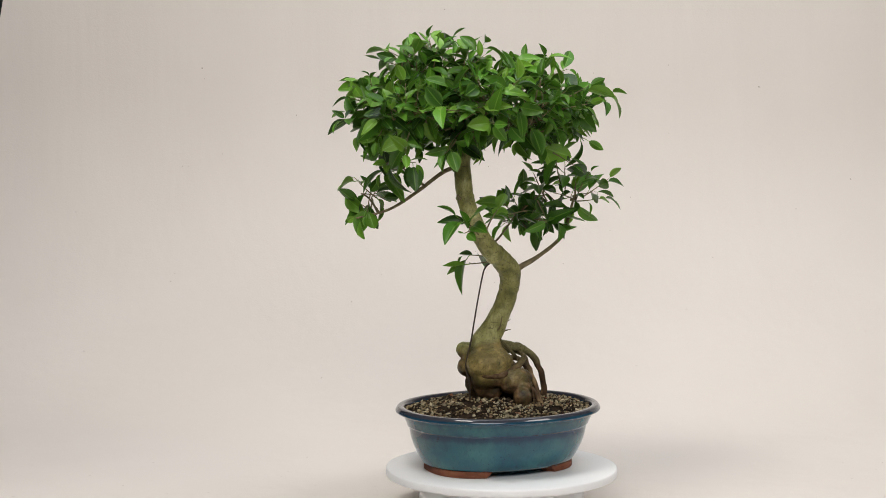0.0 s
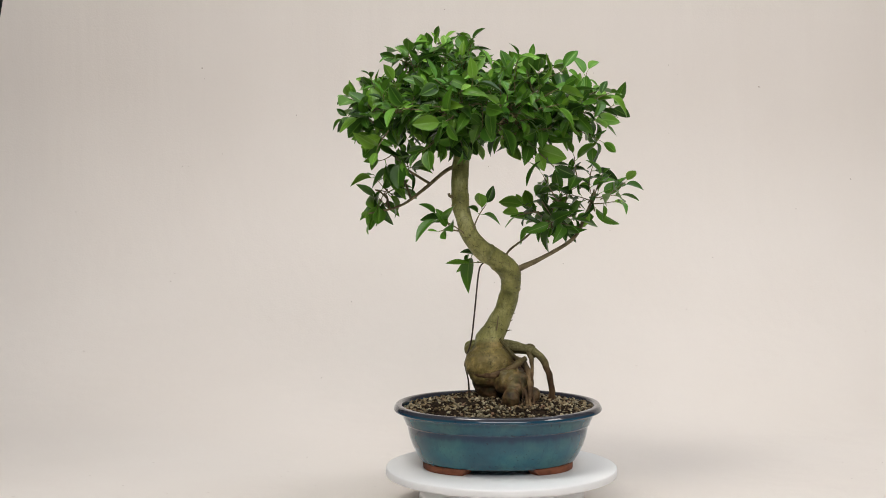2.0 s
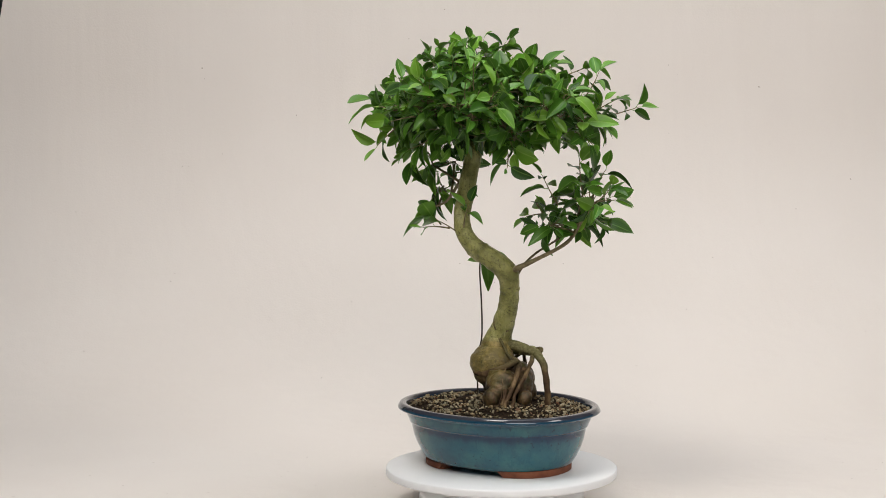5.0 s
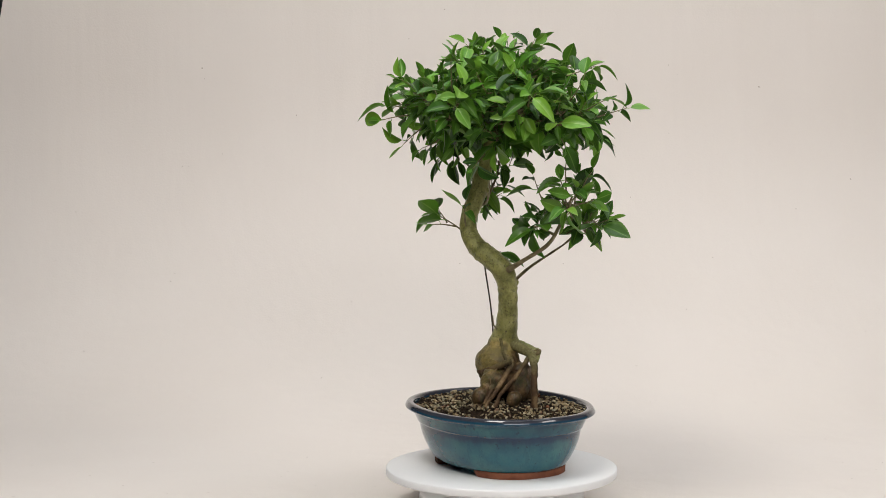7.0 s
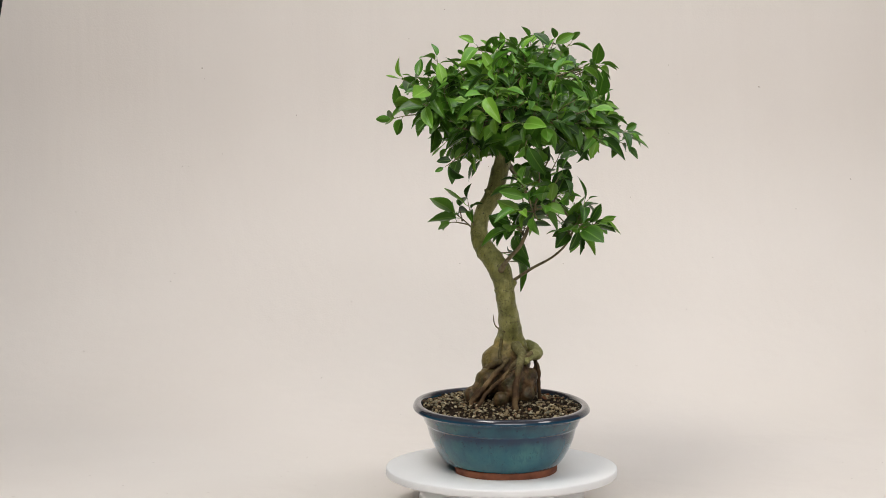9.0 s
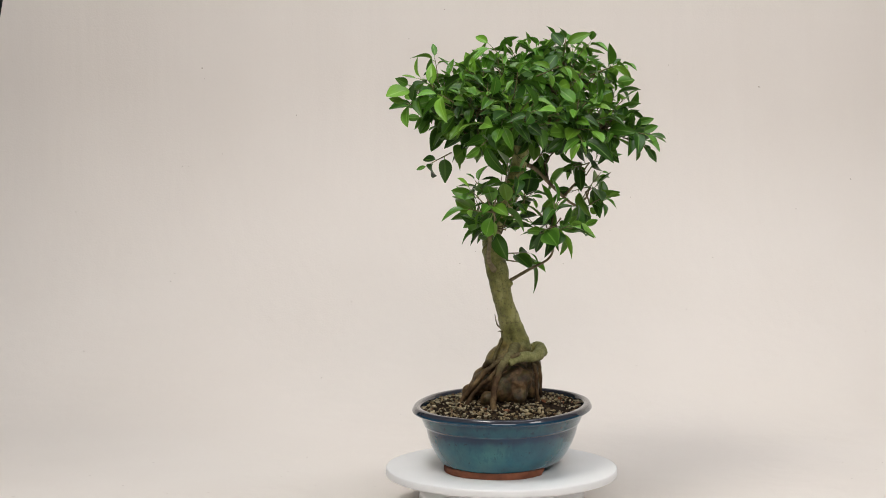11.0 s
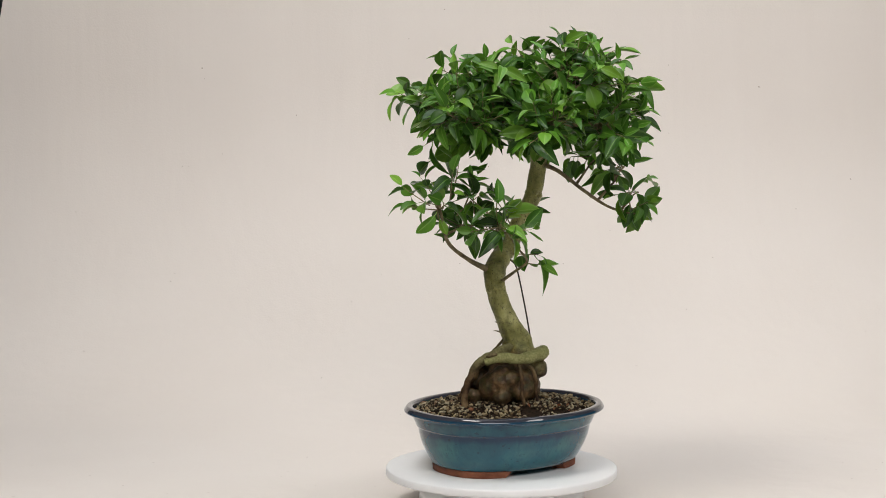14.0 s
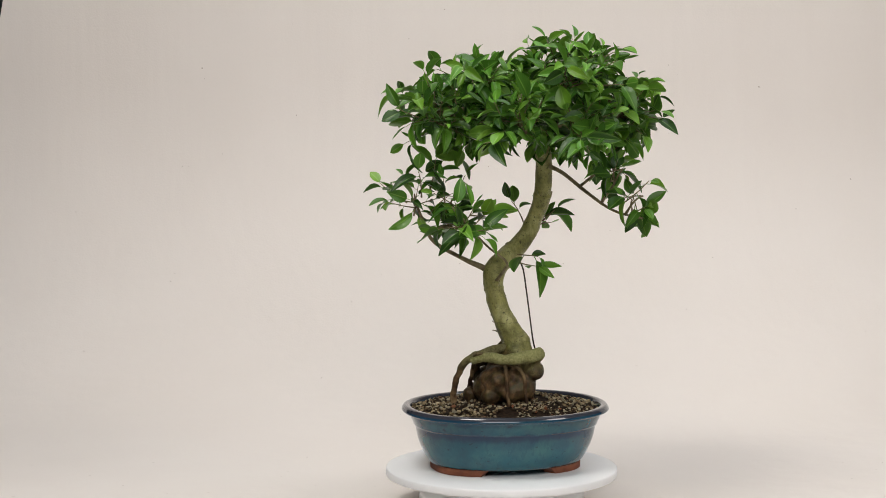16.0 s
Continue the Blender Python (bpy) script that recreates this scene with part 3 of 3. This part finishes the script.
# each limb: its line from the trunk (x, y, z, radius), then its leaf pads (centre, radii), all in centimetres
CROWN_FORK = (-5.6, 1.7, 58.5)
CROWN_EAST = [
    ([(*CROWN_FORK, 0.85), (-0.7, 0.5, 61.4, 0.6), (4.7, -0.7, 63.0, 0.42), (9.1, -1.8, 63.2, 0.25)],
     [(9.1, -1.8, 64.2, 6.7, 7.3, 4.4), (1, -9.6, 64.5, 7.8, 4.8, 5.9)]),
    ([(*CROWN_FORK, 0.8), (-0.6, 2.3, 60.8, 0.6), (5.0, 2.9, 61.7, 0.42), (9.6, 3.4, 61.4, 0.25)],
     [(9.6, 3.4, 62.4, 8.1, 8.7, 5.3), (3.1, 0, 68, 6.9, 9.4, 4.2)]),
    ([(*CROWN_FORK, 0.75), (-3.6, 4.9, 60.7, 0.6), (-1.3, 8.5, 61.5, 0.42), (0.5, 11.4, 61.1, 0.25)],
     [(0.5, 11.4, 62.1, 7.1, 6.3, 5.5), (-7.6, 7.4, 68.5, 8.9, 9.4, 6)]),
]
CROWN_WEST = [
    ([(*CROWN_FORK, 0.75), (-6.7, 5.9, 60.5, 0.6), (-8.0, 10.5, 61.1, 0.42), (-9, 14.3, 60.5, 0.25)],
     [(-9, 14.3, 61.5, 6.6, 6, 6.4), (-6, 5.6, 61.2, 6.9, 5.8, 4)]),
    ([(*CROWN_FORK, 0.85), (-9.5, 2.7, 61.2, 0.6), (-13.9, 3.9, 62.6, 0.42), (-17.5, 4.8, 62.6, 0.25)],
     [(-17.5, 4.8, 63.6, 7.8, 5.5, 6.9), (-10.4, 5.4, 70.4, 9.2, 8.4, 3.7)]),
    ([(*CROWN_FORK, 0.75), (-9.2, 0.4, 61.2, 0.6), (-13.2, -1.0, 62.6, 0.42), (-16.4, -2.1, 62.7, 0.25)],
     [(-16.4, -2.1, 63.7, 7.9, 5, 5.6), (-7.4, -2.5, 61.2, 4.9, 7, 6.1)]),
]
CROWN_SOUTH = [
    ([(*CROWN_FORK, 0.75), (-5.8, -1.5, 61.6, 0.6), (-6.1, -5.0, 63.5, 0.42), (-6.3, -7.9, 63.9, 0.25)],
     [(-6.3, -7.9, 64.9, 9.5, 6.6, 5.9), (-6.5, 0.1, 69.9, 3.5, 7.4, 5.4)]),
    ([(*CROWN_FORK, 0.7), (-2.7, 0.2, 60.0, 0.6), (0.5, -1.4, 60.2, 0.42), (3.1, -2.8, 59.2, 0.25)],
     [(3.1, -2.8, 60.9, 9.2, 9, 4.3)]),
]
LOW_LIMBS = [
    ([(-6.4, 1.6, 54.6, 0.40), (-8.8, 3.2, 53.4, 0.32), (-12.4, 5.4, 50.2, 0.27), (-16.0, 7.4, 47.6, 0.22), (-21.0, 8.8, 46.3, 0.14)],
     [(-15.8, 10.0, 53.8, 4.4, 4.8, 2.8), (-18.0, 10.0, 50.0, 3.8, 4.2, 3.6), (-16.6, 2.4, 55.4, 4.6, 3.8, 2.2)]),
    ([(1.9, -0.6, 38.0, 0.52), (6.6, -0.3, 40.2, 0.34), (11.2, 1.0, 42.9, 0.28), (13.0, 2.0, 46.0, 0.28), (14.4, 2.8, 49.0, 0.18)],
     [(14.4, 2.4, 49.6, 5.2, 6.2, 4.6), (8.4, 1.0, 46.4, 4.4, 4.8, 3.4)]),
    ([(1.4, 1.3, 36.4, 0.30), (1.0, 4.6, 38.4, 0.22), (1.4, 7.8, 40.2, 0.18), (4.6, 9.4, 42.6, 0.16), (7.6, 10.2, 45.6, 0.13)],
     [(8.4, 9.8, 46.2, 5.8, 5.6, 4.0), (10.6, 6.4, 50.6, 4.2, 4.2, 3.0)]),
]
BOUGHS = CROWN_EAST + CROWN_WEST + CROWN_SOUTH + LOW_LIMBS
# single long shoots that stand clear of the pads: foot, tip, leaves
SHOOTS = [((-5.4, -3.4, 43.6), (-9.4, -6.4, 46.4), 4), ((-8.0, -5.2, 45.2), (-10.2, -5.4, 47.0), 2), ((-4.8, -3.6, 44.2), (-2.8, -5.0, 48.6), 4), ((-7.0, -4.2, 44.6), (-10.0, -7.2, 44.8), 3),
          ((-2.4, -1.2, 40.4), (-5.0, 3.0, 40.4), 4), ((-1.6, -0.2, 39.6), (-4.8, 3.4, 38.9), 3), ((14.0, 5.0, 50.0), (14.8, 6.6, 54.0), 4), ((6.0, 3.0, 47.0), (2.6, 3.0, 46.4), 3),
          ((12.5, 3.5, 50.5), (11.6, 4.0, 55.6), 5), ((9.0, 2.0, 48.5), (6.4, 1.6, 53.0), 4), ((-18.0, 9.0, 46.8), (-20.6, 9.2, 46.6), 4)]
# leaf sprays that stand out of the crown, and those of the low limbs: where each one ends
SPRAYS_SOUTH = [(-23.7, 1.4, 64.9), (-21.4, 0.9, 57.5), (-24.7, -2.5, 64.9), (-16.1, -4.4, 67.6), (-19.9, -7.2, 56.0), (-17.7, -11.7, 63.3), (-11.5, -13.5, 68.3), (-11.8, -14.5, 63.5),
                (-9.3, -11.6, 60.8), (-10.2, -17.1, 60.8), (-6.1, -5.4, 56.3), (-7.6, -13.8, 66.2), (-4.7, -4.2, 73.8), (-5.0, -16.4, 68.1), (1.9, -10.6, 72.0), (4.9, -13.5, 66.4),
                (8.8, -13.8, 64.0), (9.1, -13.0, 67.0), (7.5, -9.1, 60.3)]
SPRAYS_EAST = [(7.8, -3.9, 56.8), (12.6, -5.2, 61.9), (10.6, -3.8, 69.4), (17.1, -5.9, 65.8), (15.1, -3.3, 66.2), (8.4, 0.1, 60.0), (12.2, -0.3, 64.9), (16.5, 0.6, 57.3),
               (8.7, 2.7, 70.0), (14.3, 6.4, 69.7), (16.8, 9.1, 65.1), (19.5, 10.8, 63.5), (9.6, 12.2, 69.8), (6.3, 10.1, 64.5), (5.0, 10.6, 58.2), (4.0, 10.0, 67.9),
               (7.5, 14.7, 57.7), (0.5, 9.1, 58.2), (0.3, 12.6, 66.7)]
SPRAYS_NORTH = [(-0.3, 16.4, 65.6), (-2.3, 14.7, 58.0), (-4.0, 9.2, 74.6), (-4.8, 17.8, 69.9), (-4.9, 16.3, 58.7), (-5.7, 22.4, 58.8), (-7.4, 22.4, 56.4), (-9.4, 22.7, 58.4),
                (-8.5, 17.9, 70.3), (-7.4, 13.0, 74.2), (-10.8, 19.9, 60.8), (-10.6, 12.4, 65.2), (-9.1, 8.0, 74.9), (-15.8, 15.3, 66.8), (-10.2, 5.7, 74.8), (-20.9, 10.1, 67.2),
                (-17.4, 8.2, 72.5), (-25.8, 5.6, 61.2), (-18.4, 2.2, 71.2)]
SPRAYS_LOW = [(7.0, -2.2, 45.2), (11.8, -1.0, 46.8), (5.5, -1.2, 43.6), (-12.5, -5.5, 55.2), (-15.5, -3.0, 53.6), (-15.0, 1.0, 51.8), (-20.0, 7.3, 44.5), (16.1, -0.5, 53.7), (18.6, -1.3, 48.6), (8.9, 7.7, 51.1), (-21.0, 11.8, 51.6), (4.8, 11.1, 43.6), (7.8, -10.8, 53.7), (5.5, -5.0, 55.8),
              (2.8, 5.9, 48.1), (11.1, 6.7, 53.8), (13.3, 0.4, 52.3), (9.1, 1.3, 44.2), (13.5, 7.2, 50.9), (10.7, 14.2, 46.1), (10.5, 10.3, 45.2), (10.8, -1.6, 44.5),
              (8.9, 12.2, 45.9), (20.3, 0.1, 52.1), (7.8, 8.1, 43.0), (-14.0, -7.3, 54.5), (10.8, 11.9, 50.4), (5.3, 15.2, 45.4)]


def leaf_mesh(name, material, width, fold, curl, twist):
    """A pointed oval leaf of unit length on a short stalk, folded along its midrib and curling down."""
    verts, faces, uvs = [], [], []
    rows = 9
    across = (-1.0, -0.52, 0.0, 0.52, 1.0)
    for i in range(rows):
        v = i / (rows - 1)
        w = width * (math.sin(math.pi * v ** 0.94) ** 0.66) * (1 - 0.30 * v ** 6) if 0 < i < rows - 1 else 0.012
        y = 0.16 + 0.84 * v
        drop = -curl * v * v
        for s in across:
            tilt = fold * abs(s) ** 1.4 * w * 2
            verts.append((s * w + 0.05 * twist * v * v, y - 0.03 * abs(s) * w, drop + tilt + twist * s * w * 0.5 * v + 0.010 * math.sin(7 * v + 2 * s)))
            uvs.append((0.5 + s * 0.5, v))
    n = len(across)
    for i in range(rows - 1):
        for k in range(n - 1):
            a = i * n + k
            faces.append((a, a + 1, a + n + 1, a + n))
    s = len(verts)
    for y, r, z in ((0.0, 0.016, 0.0), (0.17, 0.013, 0.0)):
        for k in range(3):
            a = 2 * math.pi * k / 3
            verts.append((r * math.cos(a), y, z - 0.006 + r * math.sin(a)))
            uvs.append((0.5, 0.0))
    for k in range(3):
        faces.append((s + k, s + (k + 1) % 3, s + 3 + (k + 1) % 3, s + 3 + k))
    mesh = mesh_from(name, verts, faces)
    layer = mesh.uv_layers.new(name="UVMap")
    for loop in mesh.loops:
        layer.data[loop.index].uv = uvs[loop.vertex_index]
    mesh.polygons.foreach_set("use_smooth", [True] * len(mesh.polygons))
    mesh.materials.append(material)
    return mesh, (np.array(verts), faces, uvs)


VARIANTS = [(0.25, 0.22, 0.18, 0.1), (0.23, 0.32, 0.28, -0.25), (0.28, 0.14, 0.12, 0.25), (0.19, 0.40, 0.38, 0.0), (0.21, 0.18, 0.26, 0.4), (0.20, 0.26, -0.12, -0.15), (0.20, 0.24, 0.52, 0.12)]
LEAVES = {(mat.name, i): leaf_mesh("leaf", mat, *v) for mat in (LEAF_DARK, LEAF_YOUNG) for i, v in enumerate(VARIANTS)}


def leaf_pose(root, way, face, size):
    """A leaf that grows from root along way, its upper side towards face."""
    y = way.normalized()
    z = face - y * face.dot(y)
    if z.length < 1e-3:
        z = y.orthogonal()
    z.normalize()
    x = y.cross(z)
    m = Matrix((x * size, y * size, z * size)).transposed().to_4x4()
    m.translation = root
    return m


def grow(foot, tip, count, twigs, leaves, wood=0.11, droop=0.25, size=1.0):
    """A twig from foot to tip (centimetres) with alternate leaves along its outer part."""
    a, b = Vector(foot), Vector(tip)
    axis = (b - a)
    length = axis.length
    axis.normalize()
    sag = Vector((rng.uniform(-1, 1), rng.uniform(-1, 1), rng.uniform(-0.6, 1.0))) * length * 0.10
    mid = (a + b) / 2 + sag
    rows = []
    for i in range(7):
        t = i / 6
        p = a * (1 - t) ** 2 + mid * 2 * t * (1 - t) + b * t * t
        rows.append((*((p - Vector((0, 0, Z0))) / 100), (wood * (1 - 0.6 * t)) / 100))
    twigs.append(rows)
    turn = rng.uniform(0, 2 * math.pi)
    side = axis.orthogonal().normalized()
    up = axis.cross(side)
    for k in range(count):
        t = 1 - min(0.85, k * rng.uniform(0.62, 0.95) / max(length, 2.0))
        p = a * (1 - t) ** 2 + mid * 2 * t * (1 - t) + b * t * t
        turn += radians(137.5 + rng.uniform(-20, 20))
        lean = radians((18 if k == 0 else 38 + 9 * min(k, 4)) + rng.uniform(-12, 12))
        out = side * math.cos(turn) + up * math.sin(turn)
        if out.z < 0:
            out.z *= 0.35
            out.normalize()
        way = axis * math.cos(lean) + out * math.sin(lean) + Vector((0, 0, 0.22 - droop * rng.uniform(0.3, 2.0)))
        face = axis * 0.55 + Vector((0, 0, 0.60)) - out * 0.1 + Vector([rng.uniform(-0.6, 0.6) for _ in range(3)])
        s = size * rng.choice((2.4, 2.9, 3.4, 3.8, 4.2, 4.8)) * rng.uniform(0.92, 1.08) * (0.70 if k == 0 else 1.0)
        leaves.append((leaf_pose((p - Vector((0, 0, Z0))) / 100, way, face, s / 100), k))


def inside(p, pad, scale):
    return sum(((p[i] - pad[i]) / (pad[i + 3] * scale)) ** 2 for i in range(3)) < 1


ALL_PADS = [pad for _, pads in BOUGHS for pad in pads]
taken = []
shoots = []
for foot, tip, count in SHOOTS:
    twigs, leaves = [], []
    grow(foot, tip, count, twigs, leaves, wood=0.14, droop=0.45, size=1.18)
    shoots.append((None, twigs, leaves))
for spray in SPRAYS_SOUTH + SPRAYS_EAST + SPRAYS_NORTH + SPRAYS_LOW:
    end = Vector(spray)
    pad = min(ALL_PADS, key=lambda q: sum(((end[i] - q[i]) / q[i + 3]) ** 2 for i in range(3)))
    out = (end - Vector(pad[:3]) + Vector((0, 0, 1.0))).normalized()
    hang = end.z < 56 and end.x < -10
    high = end.z > 68
    tip = end - out * 1.2 + Vector((0, 0, 1.6 if hang else 0.3))
    foot = tip - out * 4.6 - Vector((0, 0, 0.6))
    twigs, leaves = [], []
    grow(foot, tip, 4 if end.z < 56 else 5, twigs, leaves, wood=0.12, droop=1.3 if hang else 0.45 if high else 0.32, size=1.0 if high else 1.06)
    shoots.append((None, twigs, leaves))
    taken.append(tip)

BOUGH_PARTS = []          # limb line, twigs, leaves
for number, (line, pads) in enumerate(BOUGHS):
    twigs, leaves = [], []
    low = number >= 8
    for pad in pads:
        centre = Vector(pad[:3])
        near = min((Vector(q[:3]) for q in spline(line, 6)[6:]), key=lambda q: (q - centre).length)
        stem = centre * 0.75 + near * 0.25 - Vector((0, 0, 0.2 * pad[5]))
        twigs.append([(*((near.lerp(stem, k / 5) - Vector((0, 0, Z0))) / 100), 0.0026 - 0.0002 * k) for k in range(6)])
        gap = (3.8 if number == 8 else 3.6) if low else 2.70
        for _ in range(420 if not low else 300):
            d = Vector((rng.gauss(0, 1), rng.gauss(0, 1), rng.gauss(0.15, 1))).normalized()
            depth = rng.choice((0.80, 0.72, 0.64, 0.5))
            p = Vector([pad[i] + pad[i + 3] * d[i] * depth for i in range(3)])
            if d.z < -0.35 and rng.random() < 0.82:
                continue
            if any(other is not pad and inside(p, other, 0.66) for other in ALL_PADS) or any((p - q).length < gap for q in taken):
                continue
            taken.append(p)
            out = Vector([d[i] / pad[i + 3] for i in range(3)]).normalized()
            axis = (out * 0.9 + Vector((0, 0, 0.40)) + Vector([rng.uniform(-0.35, 0.35) for _ in range(3)])).normalized()
            foot = p - axis * rng.uniform(3.0, 4.4)
            twigs.append([(*((stem.lerp(foot, k / 4) + Vector((0, 0, math.sin(k * 0.8) * 0.3)) - Vector((0, 0, Z0))) / 100), 0.0016 - 0.0001 * k) for k in range(5)])
            under = out.z < -0.25
            grow(foot, p, rng.choice((4, 5, 6, 7)) if not low else rng.choice((3, 4, 5)), twigs, leaves, droop=0.50 if under else 0.24, size=1.08 if low or under else 0.93)
    BOUGH_PARTS.append((line, twigs, leaves))



def branch_part(line, twigs):
    verts, faces = [], []
    tube(verts, faces, [(r[0] / 100, r[1] / 100, (r[2] - Z0) / 100, max(0.12, r[3]) / 100) for r in spline(line, 6)], 10, 0.15)
    branch = part("branch", mesh_from("branch", verts, faces), TWIG, TREE, "brown woody branch")
    verts, faces = [], []
    for rows in twigs:
        tube(verts, faces, rows, 5)
    tagged(part("twig_mass", mesh_from("twig_mass", verts, faces), TWIG, branch), kind="stuff")
    return branch


def shoot_part(rows):
    verts, faces = [], []
    tube(verts, faces, rows, 6)
    return part("twig", mesh_from("twig", verts, faces), TWIG, TREE, "thin brown leafy shoot")


def leaf_kind(k, height):
    """Young pale leaves sit at the shoots' ends, most of all on top of the crown."""
    top = 0.12 if height > 0.58 else 0.0
    young = k == 0 and rng.random() < 0.7 + top or k == 1 and rng.random() < 0.4 + 2 * top or rng.random() < 0.08 + top
    return (LEAF_YOUNG if young else LEAF_DARK).name, rng.randrange(len(VARIANTS))


def joined_leaves(parent, rows):
    """The leaves too many to pick apart singly, as one mesh of leaf shapes."""
    for material in (LEAF_DARK, LEAF_YOUNG):
        verts, faces, uvs = [], [], []
        for m, key in rows:
            if key[0] != material.name:
                continue
            v, f, uv = LEAVES[key][1]
            base = len(verts)
            mat = np.array(m)
            verts.extend((v @ mat[:3, :3].T + mat[:3, 3]).tolist())
            faces.extend([tuple(base + i for i in q) for q in f])
            uvs.extend(uv)
        if not verts:
            continue
        mesh = mesh_from("foliage", verts, faces)
        layer = mesh.uv_layers.new(name="UVMap")
        index = np.empty(len(mesh.loops), dtype=np.int32)
        mesh.loops.foreach_get("vertex_index", index)
        layer.data.foreach_set("uv", np.array(uvs)[index].ravel())
        ob = part("foliage", mesh, material, parent)
        tagged(ob, kind="stuff")


single = 300
parts = shoots + BOUGH_PARTS[8:] + BOUGH_PARTS[:8]
crown_total = sum(len(p[2]) for p in BOUGH_PARTS[:8])
spare = single - sum(len(p[2]) for p in parts[:-8])
for line, twigs, leaves in parts:
    branch = branch_part(line, twigs) if line else shoot_part(twigs[0])
    rows = [(m, leaf_kind(k, m.translation.z)) for m, k in leaves]
    if line is None or line[0][2] < 56:
        alone = rows[:max(0, single)]
    else:
        share = max(0, int(spare * len(rows) / crown_total))
        order = sorted(rows, key=lambda r: -(r[0].translation - Vector((-0.05, 0.02, 0.54))).length)
        alone = order[:share]
    single -= len(alone)
    chosen = {id(r[0]) for r in alone}
    for m, key in alone:
        leaf = new("leaf", LEAVES[key][0])
        leaf.parent = branch
        leaf.matrix_basis = m
    joined_leaves(branch, [r for r in rows if id(r[0]) not in chosen])


# ---- gravel ----
def build_gravel():
    shapes = []
    for i in range(10):
        bm = bmesh.new()
        bmesh.ops.create_icosphere(bm, subdivisions=1, radius=1)
        k = Vector((rng.uniform(0.75, 1.25), rng.uniform(0.6, 1.0), rng.uniform(0.45, 0.8)))
        for v in bm.verts:
            c = v.co * (1 + 0.95 * noise.noise(v.co * 1.9 + Vector((i * 7, 0, 0))))
            v.co = Vector((c.x * k.x, c.y * k.y, c.z * k.z))
        mesh = bpy.data.meshes.new("pebble")
        bm.to_mesh(mesh)
        bm.free()
        mesh.materials.append(GRAVEL)
        shapes.append((mesh, np.array([v.co for v in mesh.vertices]), [tuple(p.vertices) for p in mesh.polygons]))
    spots, grid = [], {}
    for _ in range(16000):
        u, d = rng.uniform(0, 2 * math.pi), math.sqrt(rng.random()) * 0.985
        x, y = oval(SOIL_A * d, SOIL_B * d, u)
        size = rng.choice((0.0017, 0.0022, 0.0027, 0.0033, 0.0041))
        cell = (int(x // 0.006), int(y // 0.006))
        if any((x - a) ** 2 + (y - b) ** 2 < (0.78 * (size + s)) ** 2 for i in (-2, -1, 0, 1, 2) for j in (-2, -1, 0, 1, 2) for a, b, s in grid.get((cell[0] + i, cell[1] + j), ())):
            continue
        grid.setdefault(cell, []).append((x, y, size))
        spots.append((x, y, size))
    spots = [s for s in spots if noise.noise((s[0] * 26, s[1] * 26, 8.0)) > -0.30]
    verts, faces = [], []
    order = sorted(spots, key=lambda s: -s[2] - 0.012 * abs(s[1]))
    for i, (x, y, size) in enumerate(order):
        mesh, v, f = shapes[rng.randrange(len(shapes))]
        turn = Euler((rng.uniform(-0.5, 0.5), rng.uniform(-0.5, 0.5), rng.uniform(0, 6.28)))
        m = Matrix.LocRotScale((x + POT_X, y + POT_Y, soil_height(x, y) - 0.0012 + rng.uniform(-0.0012, 0.0018)), turn, (size, size, size))
        if i < 300:
            ob = new("pebble", mesh)
            ob.parent = SOIL_THING
            ob.matrix_basis = m
        else:
            base, mat = len(verts), np.array(m)
            verts.extend((v @ mat[:3, :3].T + mat[:3, 3]).tolist())
            faces.extend([tuple(base + q for q in p) for p in f])
    tagged(part("gravel", mesh_from("gravel", verts, faces), GRAVEL, SOIL_THING, smooth=False), kind="stuff")


build_gravel()


# ---- what moves ----
def motions():
    """The platter carries pot, soil and tree round at an even pace."""
    times = [i * 0.5 for i in range(33)]
    for thing in (POT, SOIL_THING, TREE):
        walk(thing, [(t, pose(0, 0, PLATTER_TOP, 0, 0, -TURN_RATE * (t - WIDE_TIME))) for t in times])
    walk(PLATTER, [(t, pose(0, 0, 0, 0, 0, -TURN_RATE * (t - WIDE_TIME))) for t in times])


motions()
